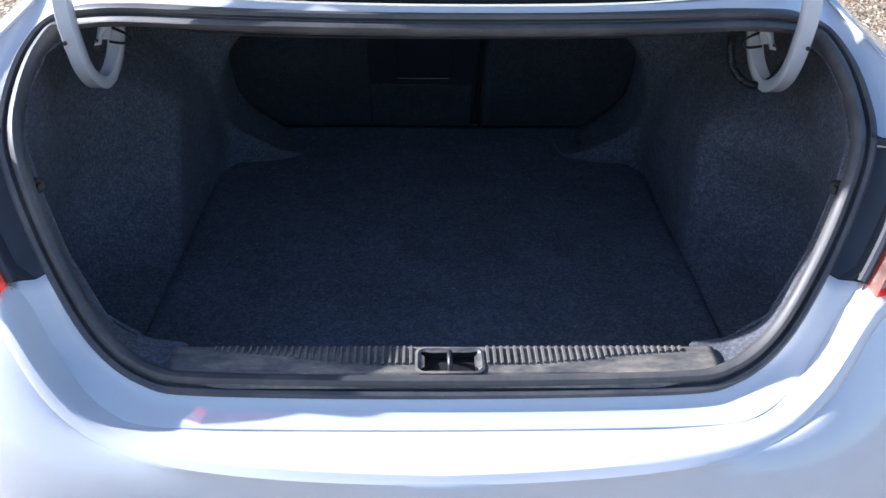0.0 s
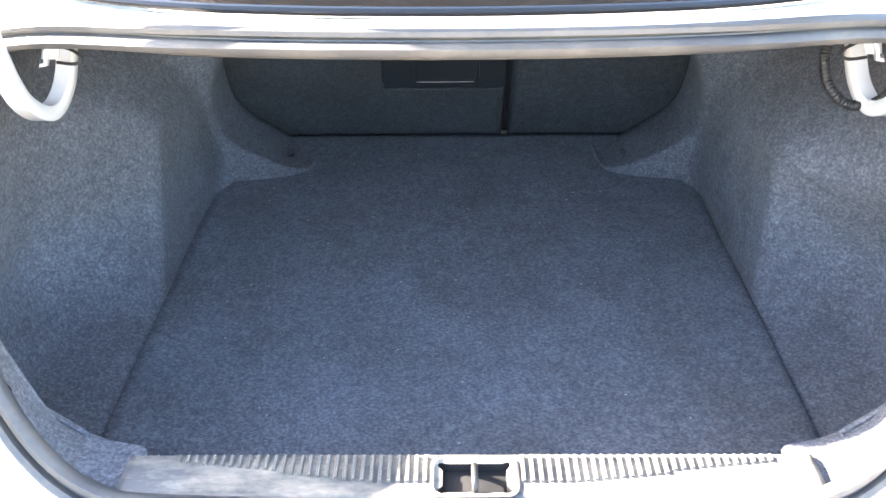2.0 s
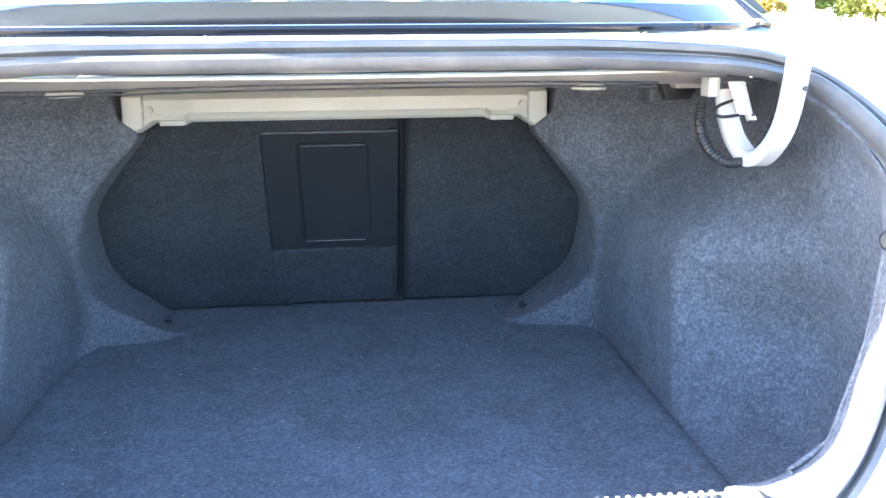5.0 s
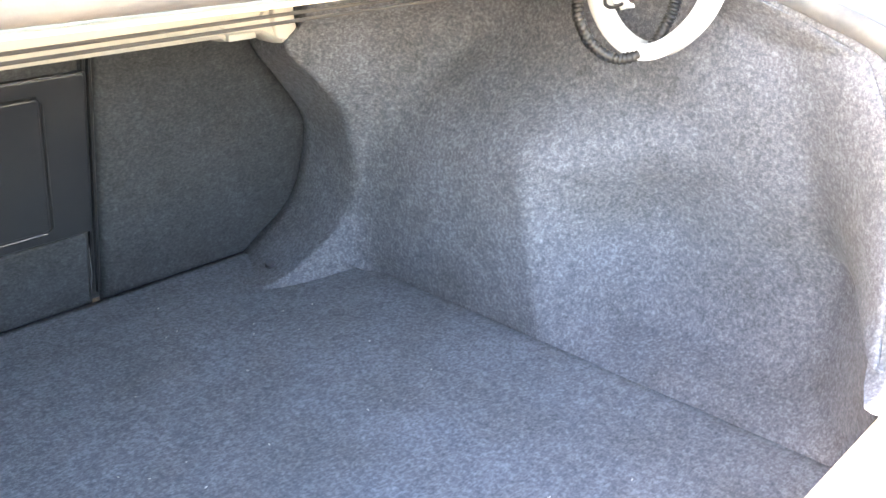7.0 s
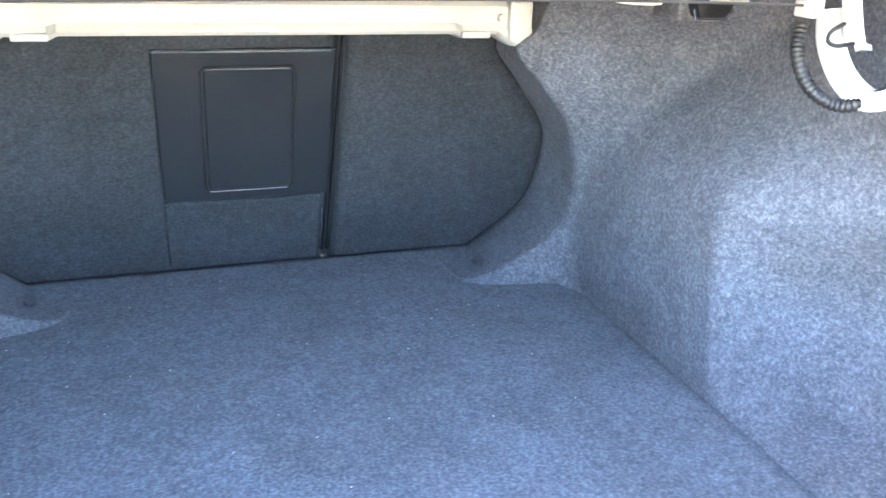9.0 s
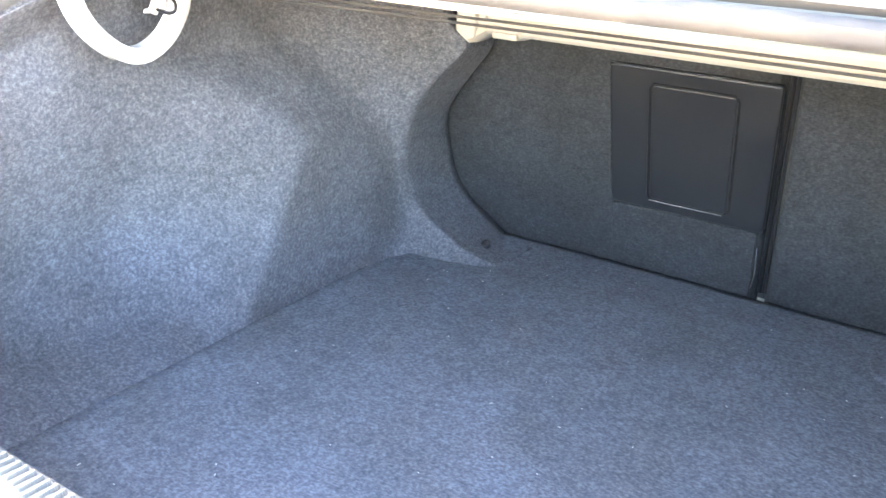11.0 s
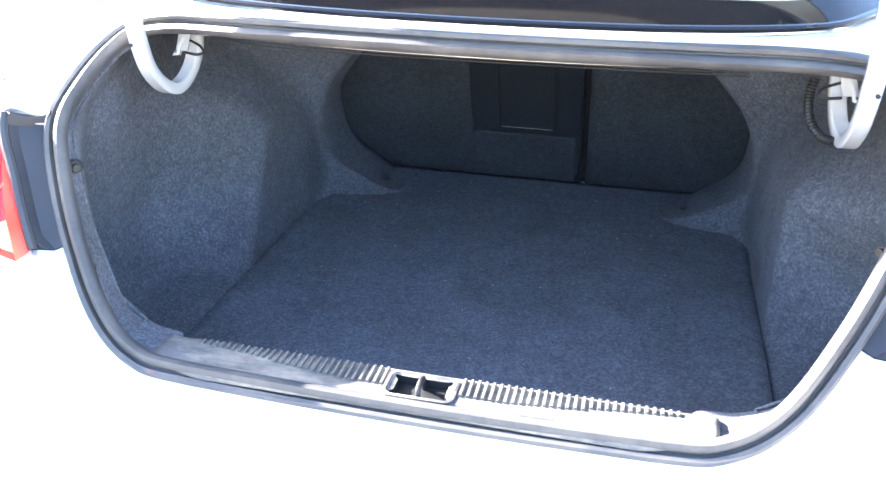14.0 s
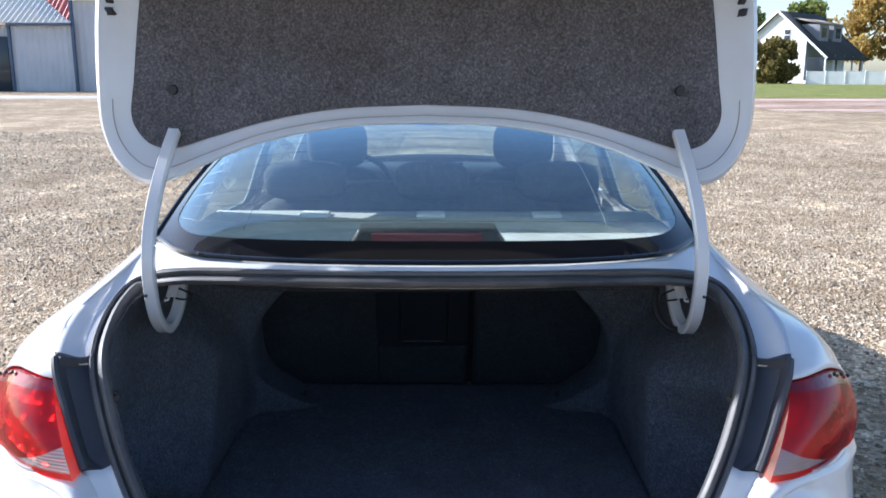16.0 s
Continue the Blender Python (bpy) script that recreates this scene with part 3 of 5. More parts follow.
# black ring between the glass edge and a rounded opening
ring = []
for k in range(121):
    w = 2 * math.pi * k / 120
    c, s = math.cos(w), math.sin(w)
    far = 1 / max(abs(c), abs(s))
    near = (abs(c / 0.885) ** 8 + abs(s / 0.80) ** 8) ** (-1 / 8)
    ring.append([on_glass(float(np.clip(c * r, -1, 1)), float(np.clip(0.5 - 0.02 * (far - r) / max(far - near, 0.01) + 0.5 * s * r, 0, 1))) for r in np.linspace(far, near, 5)])
part("black_border", grid(ring), FRIT, window, "black ceramic border of the glass")
part("window_trim", sweep(np.vstack([glass_rows[-1][:1], [r[0] for r in glass_rows[-2:0:-1]], glass_rows[0], [r[-1] for r in glass_rows[1:]]]) + np.array((0, -0.003, 0.002)), circle(0.006, 8)), FRIT, window)
for i in range(4, 21, 2):
    part("heating_wire", sweep(glass_rows[i][6:-6] + np.array((0, 0.002, -0.002)), circle(0.0007, 4)), BLACK, window)
for x in (18, 54):
    part("heating_bus", sweep(np.array([r[x] for r in glass_rows[3:21]]) + np.array((0, 0.002, -0.002)), circle(0.0009, 4)), BLACK, window)

# tail lamps
lt_top = [(.707, 1.050, .980), (.737, 1.061, .982), (.774, 1.088, .982), (.820, 1.130, .974), (.873, 1.182, .948), (.902, 1.216, .912)]
lt_bot = [(.636, .948, .824), (.696, .972, .825), (.762, 1.020, .825), (.83, 1.085, .825), (.885, 1.150, .824), (.912, 1.222, .824)]
NU, NV = 61, 41
ut, ub = smooth(lt_top, NU), smooth(lt_bot, NU)


def lamp_point(j, v):
    u = j / (NU - 1)
    p = ub[j] * (1 - v) + ut[j] * v
    inner = blend(np.array(RIM[8]), np.array((0.701, 1.068, 0.982)), v) + np.array((0.006, -0.006 - 0.031 * (1 - v), -0.002))
    start = ub[0] * (1 - v) + ut[0] * v
    bow = 0.022 * math.sin(math.pi * v) * (0.4 + 0.6 * math.sin(math.pi * u))
    return p + (inner - start) * (1 - u) ** 3 + np.array((0.4, -0.9, 0.25)) * bow


rows = []
for k in range(NV):
    row = []
    for j in range(NU):
        h = 0.07 + 0.27 * max(0.0, 1 - j / (NU - 1) / 0.42)
        v = 0.07 * k / 3 if k <= 3 else 0.07 + (h - 0.07) * (k - 3) / 10 if k <= 13 else h + (1 - h) * (k - 13) / (NV - 14)
        row.append(lamp_point(j, v))
    rows.append(np.array(row))


def is_clear(i, j):
    return 3 <= i < 13 and j < 25


for side in (1, -1):
    lamp = part("tail_lamp", grid([flip(r, side) for r in rows], keep=lambda i, j: i < 3 or 13 <= i < 36), RED, car, "red tail lamp lens wrapping round the corner", angle=60)
    part("lens_border", grid([flip(r, side) for r in rows[36:]]), RED_DARK, lamp, "darker red border along the top of the lens", angle=60)
    part("reversing_lens", grid([flip(r, side) for r in rows], keep=is_clear), CLEAR_LENS, lamp, "clear fluted reversing-lamp lens", angle=60)
    # stepped reflector: each cell is a small dish
    back = []
    for k, r in enumerate(rows):
        dish = np.array([abs(math.sin(k * 0.52)) * abs(math.sin(j * 0.42)) for j in range(NU)])[:, None]
        back.append(r * 0.985 + np.array((0, 0.040, 0.008)) + dish * np.array((-0.006, 0.014, 0)))
    part("reflector", grid([flip(r, side) for r in back]), LAMP_BACK, lamp, "silvered stepped reflector behind the lens", angle=20)
    # curved fin that parts the lamp into chambers
    fin = [[blend(rows[int(16 + 10 * math.sin(t * 2.2))][int(6 + 48 * t)], back[int(16 + 10 * math.sin(t * 2.2))][int(6 + 48 * t)], d) for d in (0.12, 0.9)] for t in np.linspace(0, 1, 24)]
    part("chamber_fin", grid([flip(r, side) for r in fin]), RED, lamp, "red inner wall between the lamp chambers", thick=0.003)
    for u, v, r in ((17, 24, 0.020), (34, 27, 0.022)):
        c = np.array(flip(rows[v][u] * 0.988 + np.array((0, 0.036, 0.005)), side))
        m = Matrix.Translation(c) @ Vector((0.35 * side, -0.9, 0.2)).to_track_quat("Z", "Y").to_matrix().to_4x4()
        profile = ((0.25, -0.016), (0.55, -0.012), (0.80, -0.004), (0.95, 0.006), (1.0, 0.012), (1.08, 0.012), (1.08, 0.002))
        ring = [[(r * q * math.cos(w), r * q * math.sin(w), h) for w in np.linspace(0, 2 * math.pi, 25)[:-1]] for q, h in profile]
        bowl = part("bulb_bowl", moved(grid(ring, close=True), m), LAMP_BACK, lamp, "round bulb reflector inside the lamp")
        b = bmesh.new()
        bmesh.ops.create_uvsphere(b, u_segments=12, v_segments=8, radius=0.009)
        part("bulb", moved(b, m), LAMP_BACK, bowl)
    wall = [np.array([r[0] for r in rows]), np.array([r[0] for r in rows]) + np.array((-0.004, 0.03, 0.004))]
    part("lamp_side", grid([flip(r, side) for r in wall]), LAMP_SIDE, lamp, "pale side wall of the lamp with light shining red through it")
    wall = [rows[-1], rows[-1] + np.array((-0.004, 0.03, 0.004))]
    part("lamp_top", grid([flip(r, side) for r in wall]), RED, lamp)
    for k, j in enumerate((34, 40, 46)):
        c = flip(rows[-2][j] + np.array((0.002, -0.003, 0.004)), side)
        b = bmesh.new()
        bmesh.ops.create_uvsphere(b, u_segments=8, v_segments=6, radius=0.004)
        part("lens_dot", moved(b, Matrix.Translation(c)), BLACK, lamp)

# wheels
def wheel(at, side):
    w = part("tyre", sweep([(at[0] + side * 0, at[1] + math.cos(a) * 0.29, at[2] + math.sin(a) * 0.29) for a in np.linspace(2 * math.pi, 0, 41)],
                           [(-.10, -.055), (-.105, 0), (-.095, .035), (-.07, .043), (.07, .043), (.095, .035), (.105, 0), (.10, -.055)], side=(1, 0, 0), caps=False), TYRE, car, "black tyre", angle=50)
    b = bmesh.new()
    bmesh.ops.create_cone(b, cap_ends=True, segments=32, radius1=0.245, radius2=0.235, depth=0.17)
    part("rim", moved(b, Matrix.Translation(at) @ pose(0, 0, 0, 0, 90, 0)), REFLECT, w, "silver wheel rim")


for wx in (0.80, -0.80):
    for wy in (1.86, 4.70):
        wheel((wx, wy, 0.333), 1 if wx > 0 else -1)

# ---- trunk interior ----
lip_z = np.array([p[2] for p in LIP])[::-1]
lip_x = np.array([p[0] for p in LIP])[::-1]
lip_y = np.array([p[1] for p in LIP])[::-1]


def edge_at(z):
    """Where the lining turns round the edge of the opening, at height z."""
    if z < 0.700:
        t = (z - FLOOR_Z) / (0.700 - FLOOR_Z)
        return 0.560 * (1 - t) + 0.478 * t, 1.050 * (1 - t) + 1.013 * t
    return float(np.interp(z, lip_z, lip_x)), float(np.interp(z, lip_z, lip_y))


POCKET_Z = (.488, .500, .520, .555, .600, .660, .730, .800, .900, 1.0, 1.11)
POCKET_X = (.575, .617, .712, .738, .755, .759, .742, .719, .702, .693, .685)
pocket_curve = smooth([(x, 0, z) for x, z in zip(POCKET_X, POCKET_Z)], 121)


def wall_x(y, z, side):
    """Half width of the lining: a wheel housing that slopes out at its top, and behind it a deep pocket with a narrow foot."""
    pocket = float(np.interp(z, pocket_curve[:, 2], pocket_curve[:, 0]))
    if side > 0:
        slope, foot, shoulder = 0.785, 0.770, 0.571
        back = 1.438 - 0.079 * math.exp(-((z - 0.824) / 0.07) ** 2)
        front = 1.583 + 0.165 * (z - 0.65) + 0.30 * step(0.82, 0.98, z)
    else:
        slope, foot, shoulder = 1.0, 0.785, 0.577
        back = 1.436
        front = 1.651 + 0.555 * (z - 0.65) - 0.20 * step(0.80, 0.95, z)
    house = shoulder
    if z > foot:
        house = min(0.715, shoulder + slope * (math.hypot(z - foot, 0.02) - 0.02))
    ripple = 0.003 * noise.noise((y * 6, z * 6, 3.1 * side)) + 0.0012 * noise.noise((y * 19, z * 19, 1.3 * side))
    if side > 0:
        # shallow hollow beside the housing, and a swelling behind it
        pocket += 0.016 * math.exp(-((y - 1.540) / 0.032) ** 2 - ((z - 0.690) / 0.085) ** 2) - 0.014 * math.exp(-((y - 1.465) / 0.036) ** 2 - ((z - 0.640) / 0.065) ** 2)
    s = float(np.clip((y - back) / (front - back), 0, 1))
    # soft where it leaves the pocket, a clear edge where it meets the housing
    return house + (pocket - house) * (1 - 0.65 * step(0, 1, s) - 0.35 * s ** 1.8) + ripple


# corner moulding: where the side wall ends, a ridge, and where it meets the seat back
wall_rail = smooth([(.715, 1.757, 1.066), (.715, 1.785, 1.035), (.710, 1.845, .995), (.695, 1.888, .945), (.640, 1.915, .885), (.596, 1.940, .820), (.574, 1.965, .760),
                    (.570, 1.985, .680), (.568, 2.000, .600), (.567, 2.012, .540), (.566, 2.018, .488), (.460, 2.032, .488), (.362, 2.065, .488), (.345, 2.110, .489), (.343, 2.220, .490)], 169)
ridge_rail = smooth([(.434, 1.890, 1.066), (.434, 1.920, 1.035), (.430, 1.948, .995), (.400, 1.957, .960), (.452, 1.955, .900), (.503, 1.962, .838), (.538, 1.986, .762),
                     (.555, 2.008, .690), (.552, 2.034, .625), (.520, 2.040, .582), (.468, 2.042, .552), (.420, 2.055, .522), (.372, 2.082, .502), (.356, 2.130, .500), (.352, 2.220, .499)], 169)
seat_rail = smooth([(x, 2.283 - 0.38 * (z - 0.504), z) for x, z in ((.440, 1.062), (.438, 1.035), (.436, .995), (.414, .956), (.466, .892), (.530, .815), (.555, .766),
                    (.559, .700), (.553, .633), (.524, .578), (.487, .546), (.456, .518), (.436, .500), (.420, .494), (.405, .492))], 169)
WALL_ROWS = 121
corner = wall_rail[:WALL_ROWS][::-1]


def wall_end(z):
    """Where the side wall turns in towards the seat opening, at height z."""
    return float(np.interp(z, corner[:, 2], corner[:, 1]))


def side_wall(side):
    """The wall from the edge of the opening to where the corner moulding takes over."""
    rows = []
    for k in range(-5, WALL_ROWS + 1):
        end = wall_rail[min(max(k, 0), WALL_ROWS - 1)] + np.array((0, -0.095, 0))
        z = end[2] + (0.009 * -k if k < 0 else -0.02 if k == WALL_ROWS else 0)
        xl, yl = edge_at(z)
        row = []
        for s in np.linspace(0, 1, 84) ** 1.2:
            y = yl + (end[1] - yl) * s
            f = step(0, 0.17, y - yl) ** 0.7
            x = xl + (wall_x(y, z, side) - xl) * f
            x += (end[0] - x) * step(end[1] - 0.12, end[1], y)
            row.append((x, y, z))
        rows.append(row)
    return rows


liner_rows = []
for j in range(169):
    a, b, c = wall_rail[j], ridge_rail[j], seat_rail[j] + np.array((0, -0.026, -0.004))
    off = np.array((c[0], 0, c[2] - 0.77))
    off /= np.linalg.norm(off)
    # the ridge is a soft fold, sharpest at the top and along the foot
    mid = step(0.56, 0.64, b[2]) * (1 - step(0.78, 0.92, b[2]))
    k = 0.16 + 0.32 * mid
    turn = smooth([blend(b, a, k), blend(b, blend(a, c, 0.5), 0.03 + 0.07 * mid), blend(b, c, 0.6 * k)], 9)
    start = a + np.array((0, -0.095, 0)) * (j < WALL_ROWS)
    reach = blend(a, turn[0], 0.8)
    face = [blend(blend(start, a, t), blend(a, reach, t), t) for t in np.linspace(0, 1, 9)[:-1]] + [blend(reach, turn[0], t) for t in np.linspace(0, 1, 4)[:-1]]
    dip = np.array((0.003, -0.004, -0.004)) * step(0.80, 0.92, b[2])
    back = [blend(turn[-1], c, t) + dip * math.sin(math.pi * t) for t in np.linspace(0, 1, 9)[1:]]
    liner_rows.append(np.vstack([face, turn, back, [c + off * 0.010 + np.array((0, 0.008, 0))], [c + off * 0.014 + np.array((0, 0.055, 0))]]))
for side in (1, -1):
    bm = grid([flip(r, side) for r in liner_rows], grid([flip(r, side) for r in side_wall(side)]))
    bmesh.ops.remove_doubles(bm, verts=bm.verts, dist=0.0002)
    liner = part("side_lining", bm, CARPET, car, "dark blue-grey felt lining moulded over the wheel housing", angle=75, thick=0.005, face=(-side, -0.5, 0))
    # carpeted return between the seal and the inner edge
    a = smooth(SEAL[3:11] + [(0.395, 0.911, 0.698)], 49)
    b = smooth(LIP + [(0.395, 0.998, 0.7015)], 49)
    o = np.array((-0.008, 0.008, -0.006))
    rows = [a + o, blend(a, b, 0.35) + np.array((-0.006, 0, 0.002)), blend(a, b, 0.8) + np.array((-0.003, 0, 0.004)), b, b + np.array((0.01, 0.012, -0.004))]
    part("edge_lining", grid([flip(r, side) for r in rows]), CARPET, liner, angle=60)
    # round push clips in the lining
    for c, r in (((0.604, 1.088, 0.936), 0.013), ((0.545, 1.005, 0.800), 0.007)):
        b = bmesh.new()
        bmesh.ops.create_cone(b, cap_ends=True, segments=20, radius1=r, radius2=r * 0.8, depth=0.008)
        bmesh.ops.bevel(b, geom=b.edges[:], offset=0.0015, segments=1, affect="EDGES")
        m = Matrix.Translation(flip(c, side)) @ Vector((-0.75 * side, -0.65, 0.1)).to_track_quat("Z", "Y").to_matrix().to_4x4()
        clip = part("push_clip", moved(b, m), BLACK, liner, "black plastic push clip")
        b = bmesh.new()
        bmesh.ops.create_cone(b, cap_ends=True, segments=14, radius1=r * 0.5, radius2=r * 0.42, depth=0.008)
        part("clip_head", moved(b, m @ Matrix.Translation((0, 0, 0.006))), BLACK, clip)
    b = bmesh.new()
    bmesh.ops.create_cone(b, cap_ends=True, segments=14, radius1=0.010, radius2=0.008, depth=0.008)
    part("screw_cover", moved(b, Matrix.Translation((side * 0.416, 2.128, 0.519)) @ Vector((-0.2 * side, -0.5, 0.8)).to_track_quat("Z", "Y").to_matrix().to_4x4()), PANEL, liner, "dark screw cover")

# floor pan, rear wall under the sill, shelf overhead
part("trunk_pan", box((-0.70, 0.96, 0.455), (0.70, 2.36, 0.475), bevel=0.003), BLACK, car, "bare dark floor pan under the carpet")
sill_in = [whole(smooth([(0, 0.993, z), (.30, 0.995, z), (.43, 0.999, z), (.52, 1.016, z), (.56, 1.05, z)], 15)) for z in (0.47, 0.55, 0.63, 0.690)]
part("rear_wall", grid(sill_in), CARPET, car, "felt lining below the loading sill", thick=0.004)
shelf_rows = []
for v in np.linspace(0, 1, 25):
    row = []
    for u in np.linspace(-1, 1, 31):
        x = u * (0.575 + 0.155 * step(0.0, 0.3, v))
        y0 = float(np.interp(min(abs(x), 0.6), seal[:3 * PER, 0], seal[:3 * PER, 1])) + 0.022 + 0.09 * step(0.5, 0.6, abs(x))
        y = y0 + (2.14 - y0) * v
        row.append((x, y, 1.109 - 0.041 * step(1.32, 1.75, y)))
    shelf_rows.append(row)
part("shelf_panel", grid(shelf_rows), CREAM, car, "cream primed parcel-shelf panel seen from below", thick=0.003)

# cross member under the shelf, with flared end brackets
prof = [(2.035, 1.060), (2.000, 1.045), (1.985, 1.030), (1.9845, 1.004), (1.979, 0.999), (1.9765, 0.992), (1.983, 0.986), (2.010, 0.984), (2.045, 0.985)]
beam_rows = []
for x in np.linspace(-0.428, 0.428, 61):
    e = step(0.368, 0.400, abs(x))
    n = step(0.30, 0.315, abs(x)) * (1 - step(0.345, 0.36, abs(x)))
    row = []
    for y, z in prof:
        low = step(1.04, 0.985, z)
        row.append((x, y - 0.014 * e + 0.012 * n * low, z - 0.019 * e * (1 - 0.7 * step(0.405, 0.428, abs(x))) * low - 0.008 * n * low))
    beam_rows.append(row)
beam = part("cross_member", grid(beam_rows), CREAM, car, "cream painted steel cross member under the shelf", thick=0.004)
for side in (1, -1):
    b = box((side * 0.407 - 0.020, 1.962, 0.972), (side * 0.407 + 0.020, 1.990, 1.040), bevel=0.005, seg=3)
    for v in b.verts:
        if v.co.z < 1.0:
            v.co.z -= 0.35 * (abs(v.co.x) - 0.400)
    part("end_bracket", b, CREAM, beam, "cream bracket at the end of the cross member")
    part("bracket_tab", box((side * 0.335 - 0.025, 1.978, 0.979), (side * 0.335 + 0.025, 1.99, 0.990), bevel=0.003), CREAM, beam)
    b = bmesh.new()
    bmesh.ops.create_cone(b, cap_ends=True, segments=12, radius1=0.007, radius2=0.006, depth=0.008)
    part("bolt", moved(b, Matrix.Translation((side * 0.376, 1.974, 1.012)) @ pose(0, 0, 0, 90)), CREAM, beam)
    b = bmesh.new()
    bmesh.ops.create_cone(b, cap_ends=True, segments=24, radius1=0.030, radius2=0.024, depth=0.010)
    bmesh.ops.bevel(b, geom=b.edges[:], offset=0.002, segments=1, affect="EDGES")
    part("shelf_plug", moved(b, Matrix.Translation((side * 0.415, 1.62, 1.070))), CREAM, car, "round pale plug in the shelf panel")
wires = smooth([(-.50, 1.42, 1.082), (-.42, 1.355, 1.090), (-.33, 1.330, 1.092), (-.15, 1.310, 1.096), (.05, 1.305, 1.098), (.25, 1.315, 1.097), (.43, 1.345, 1.092)], 40)
for dz in (0, 0.006):
    part("cable", sweep(wires + np.array((0, 0.004 * dz / 0.006, -dz)), circle(0.0014, 6)), BLACK, car, "thin black cable under the shelf")
pull = part("slot_panel", box((0.574, 1.768, 1.028), (0.70, 1.84, 1.074), bevel=0.006), CARPET, car, "felt panel with a black block for the shade inside the slot under the shelf")
# solid black block in place of the hole, whose shade it carries
slot_bm = box((0.590, 1.744, 1.034), (0.652, 1.785, 1.066), bevel=0.004)
for v in slot_bm.verts:
    v.co.x += 0.010 * (v.co.z - 1.05) / 0.016 * (1 if v.co.x > 0.616 else -0.6)
part("slot_shade_block", slot_bm, BLACK, pull, "black block for the shade inside the slot")
part("slot_edge", sweep(smooth([(0.585, 1.745, 1.048), (0.588, 1.744, 1.037), (0.595, 1.744, 1.032), (0.644, 1.744, 1.031)], 14), circle(0.0018, 6)), REFLECT, pull)
part("slot_bracket", box((0.595, 1.70, 1.058), (0.645, 1.73, 1.072), bevel=0.004), CREAM, pull)

# seat backs closing the front of the trunk
TILT_S = 0.38


def on_seat(x, z, out=0.0):
    n = np.array((0, -1, -TILT_S)) / math.hypot(1, TILT_S)
    return np.array((x, 2.283 - TILT_S * (z - 0.504), z)) + n * out


def seat_slab(x0, x1, z0, z1, thick=0.05, r=0.018, out=0.0, n=18):
    rows = []
    for k in range(n):
        v = k / (n - 1)
        row = []
        for j in range(n):
            u = j / (n - 1)
            x, z = x0 + (x1 - x0) * u, z0 + (z1 - z0) * v
            d = min(x - x0, x1 - x, z - z0, z1 - z)
            roll = -r * (1 - min(1, d / r)) ** 2
            row.append(on_seat(x, z, out + roll + 0.0025 * noise.noise((x * 7, z * 7, 1.7))))
        rows.append(row)
    bm = grid(rows)
    return bm


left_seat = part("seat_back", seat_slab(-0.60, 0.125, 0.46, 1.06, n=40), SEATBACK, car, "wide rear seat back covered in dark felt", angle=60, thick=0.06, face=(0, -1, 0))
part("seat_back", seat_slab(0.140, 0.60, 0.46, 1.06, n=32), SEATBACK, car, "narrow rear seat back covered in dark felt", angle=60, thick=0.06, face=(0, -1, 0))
part("split_gap", grid([[on_seat(x, z, -0.02) for x in (0.10, 0.17)] for z in (0.48, 1.05)]), SEATBACK, left_seat)
for x in (0.128, 0.138):
    part("gap_piping", sweep([on_seat(x - 0.006 * (0.95 - z) * 2 + 0.004, z, -0.014) for z in np.linspace(0.50, 1.0, 12)], circle(0.004, 6)), BLACK, left_seat)


def seat_panel(name, x0, x1, z0, z1, out, material, parent, label, bevel=0.003, depth=0.012, r=0.009):
    """A flat panel with rounded corners and softened edges, lying on the seat back."""
    c, w, h = ((x0 + x1) / 2, (z0 + z1) / 2), x1 - x0, z1 - z0
    loops = [(0, out - depth), (0, out - bevel), (bevel * 0.35, out - bevel * 0.3), (bevel, out)]
    b = grid([[on_seat(x, z, o) for x, z in rounded(*c, w - 2 * d, h - 2 * d, r - d)] for d, o in loops], close=True)
    b.verts.ensure_lookup_table()
    n = len(b.verts) // len(loops)
    b.faces.new(b.verts[-n:])
    return part(name, b, material, parent, label, angle=12)


hatch = seat_panel("armrest_hatch", -0.180, 0.124, 0.657, 0.950, 0.010, DOOR, left_seat, "smooth black plastic pass-through hatch")
seat_panel("hatch_panel", -0.099, 0.052, 0.682, 0.921, 0.0125, DOOR, hatch, "")
# silvered rods stand for the highlights along the plastic hatch edges
for z, x0, x1 in ((0.679, -0.098, 0.045), (0.9525, -0.176, 0.122)):
    part("hatch_highlight", sweep([on_seat(x0, z, 0.0125), on_seat(x1, z, 0.0125)], circle(0.0014, 6)), REFLECT, hatch)
rim_path = [on_seat(x, z, 0.0115) for x, z in ((-0.099, 0.682), (-0.103, 0.690), (-0.103, 0.914), (-0.096, 0.923), (0.049, 0.923), (0.056, 0.914), (0.056, 0.690), (0.050, 0.682))]
part("hatch_groove", sweep(rim_path, circle(0.0022, 6)), BLACK, hatch)
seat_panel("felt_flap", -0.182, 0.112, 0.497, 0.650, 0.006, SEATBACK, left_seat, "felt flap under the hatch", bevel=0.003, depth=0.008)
part("pull_cord", sweep([on_seat(0.114, 0.52, 0.004), on_seat(0.118, 0.56, 0.006), on_seat(0.116, 0.62, 0.004)], circle(0.0012, 5)), REFLECT, left_seat)

# loose floor carpet, a fitted board that lies on the pan
half = [(0, 0.999), (.30, 1.001), (.44, 1.006), (.525, 1.024), (.566, 1.06), (.571, 1.20), (.572, 1.5), (.571, 1.8), (.569, 2.02), (.52, 2.04), (.46, 2.06), (.44, 2.13), (.44, 2.300)]
outline = smooth(half, 97)
ys = np.linspace(1.0, 2.270, 64)


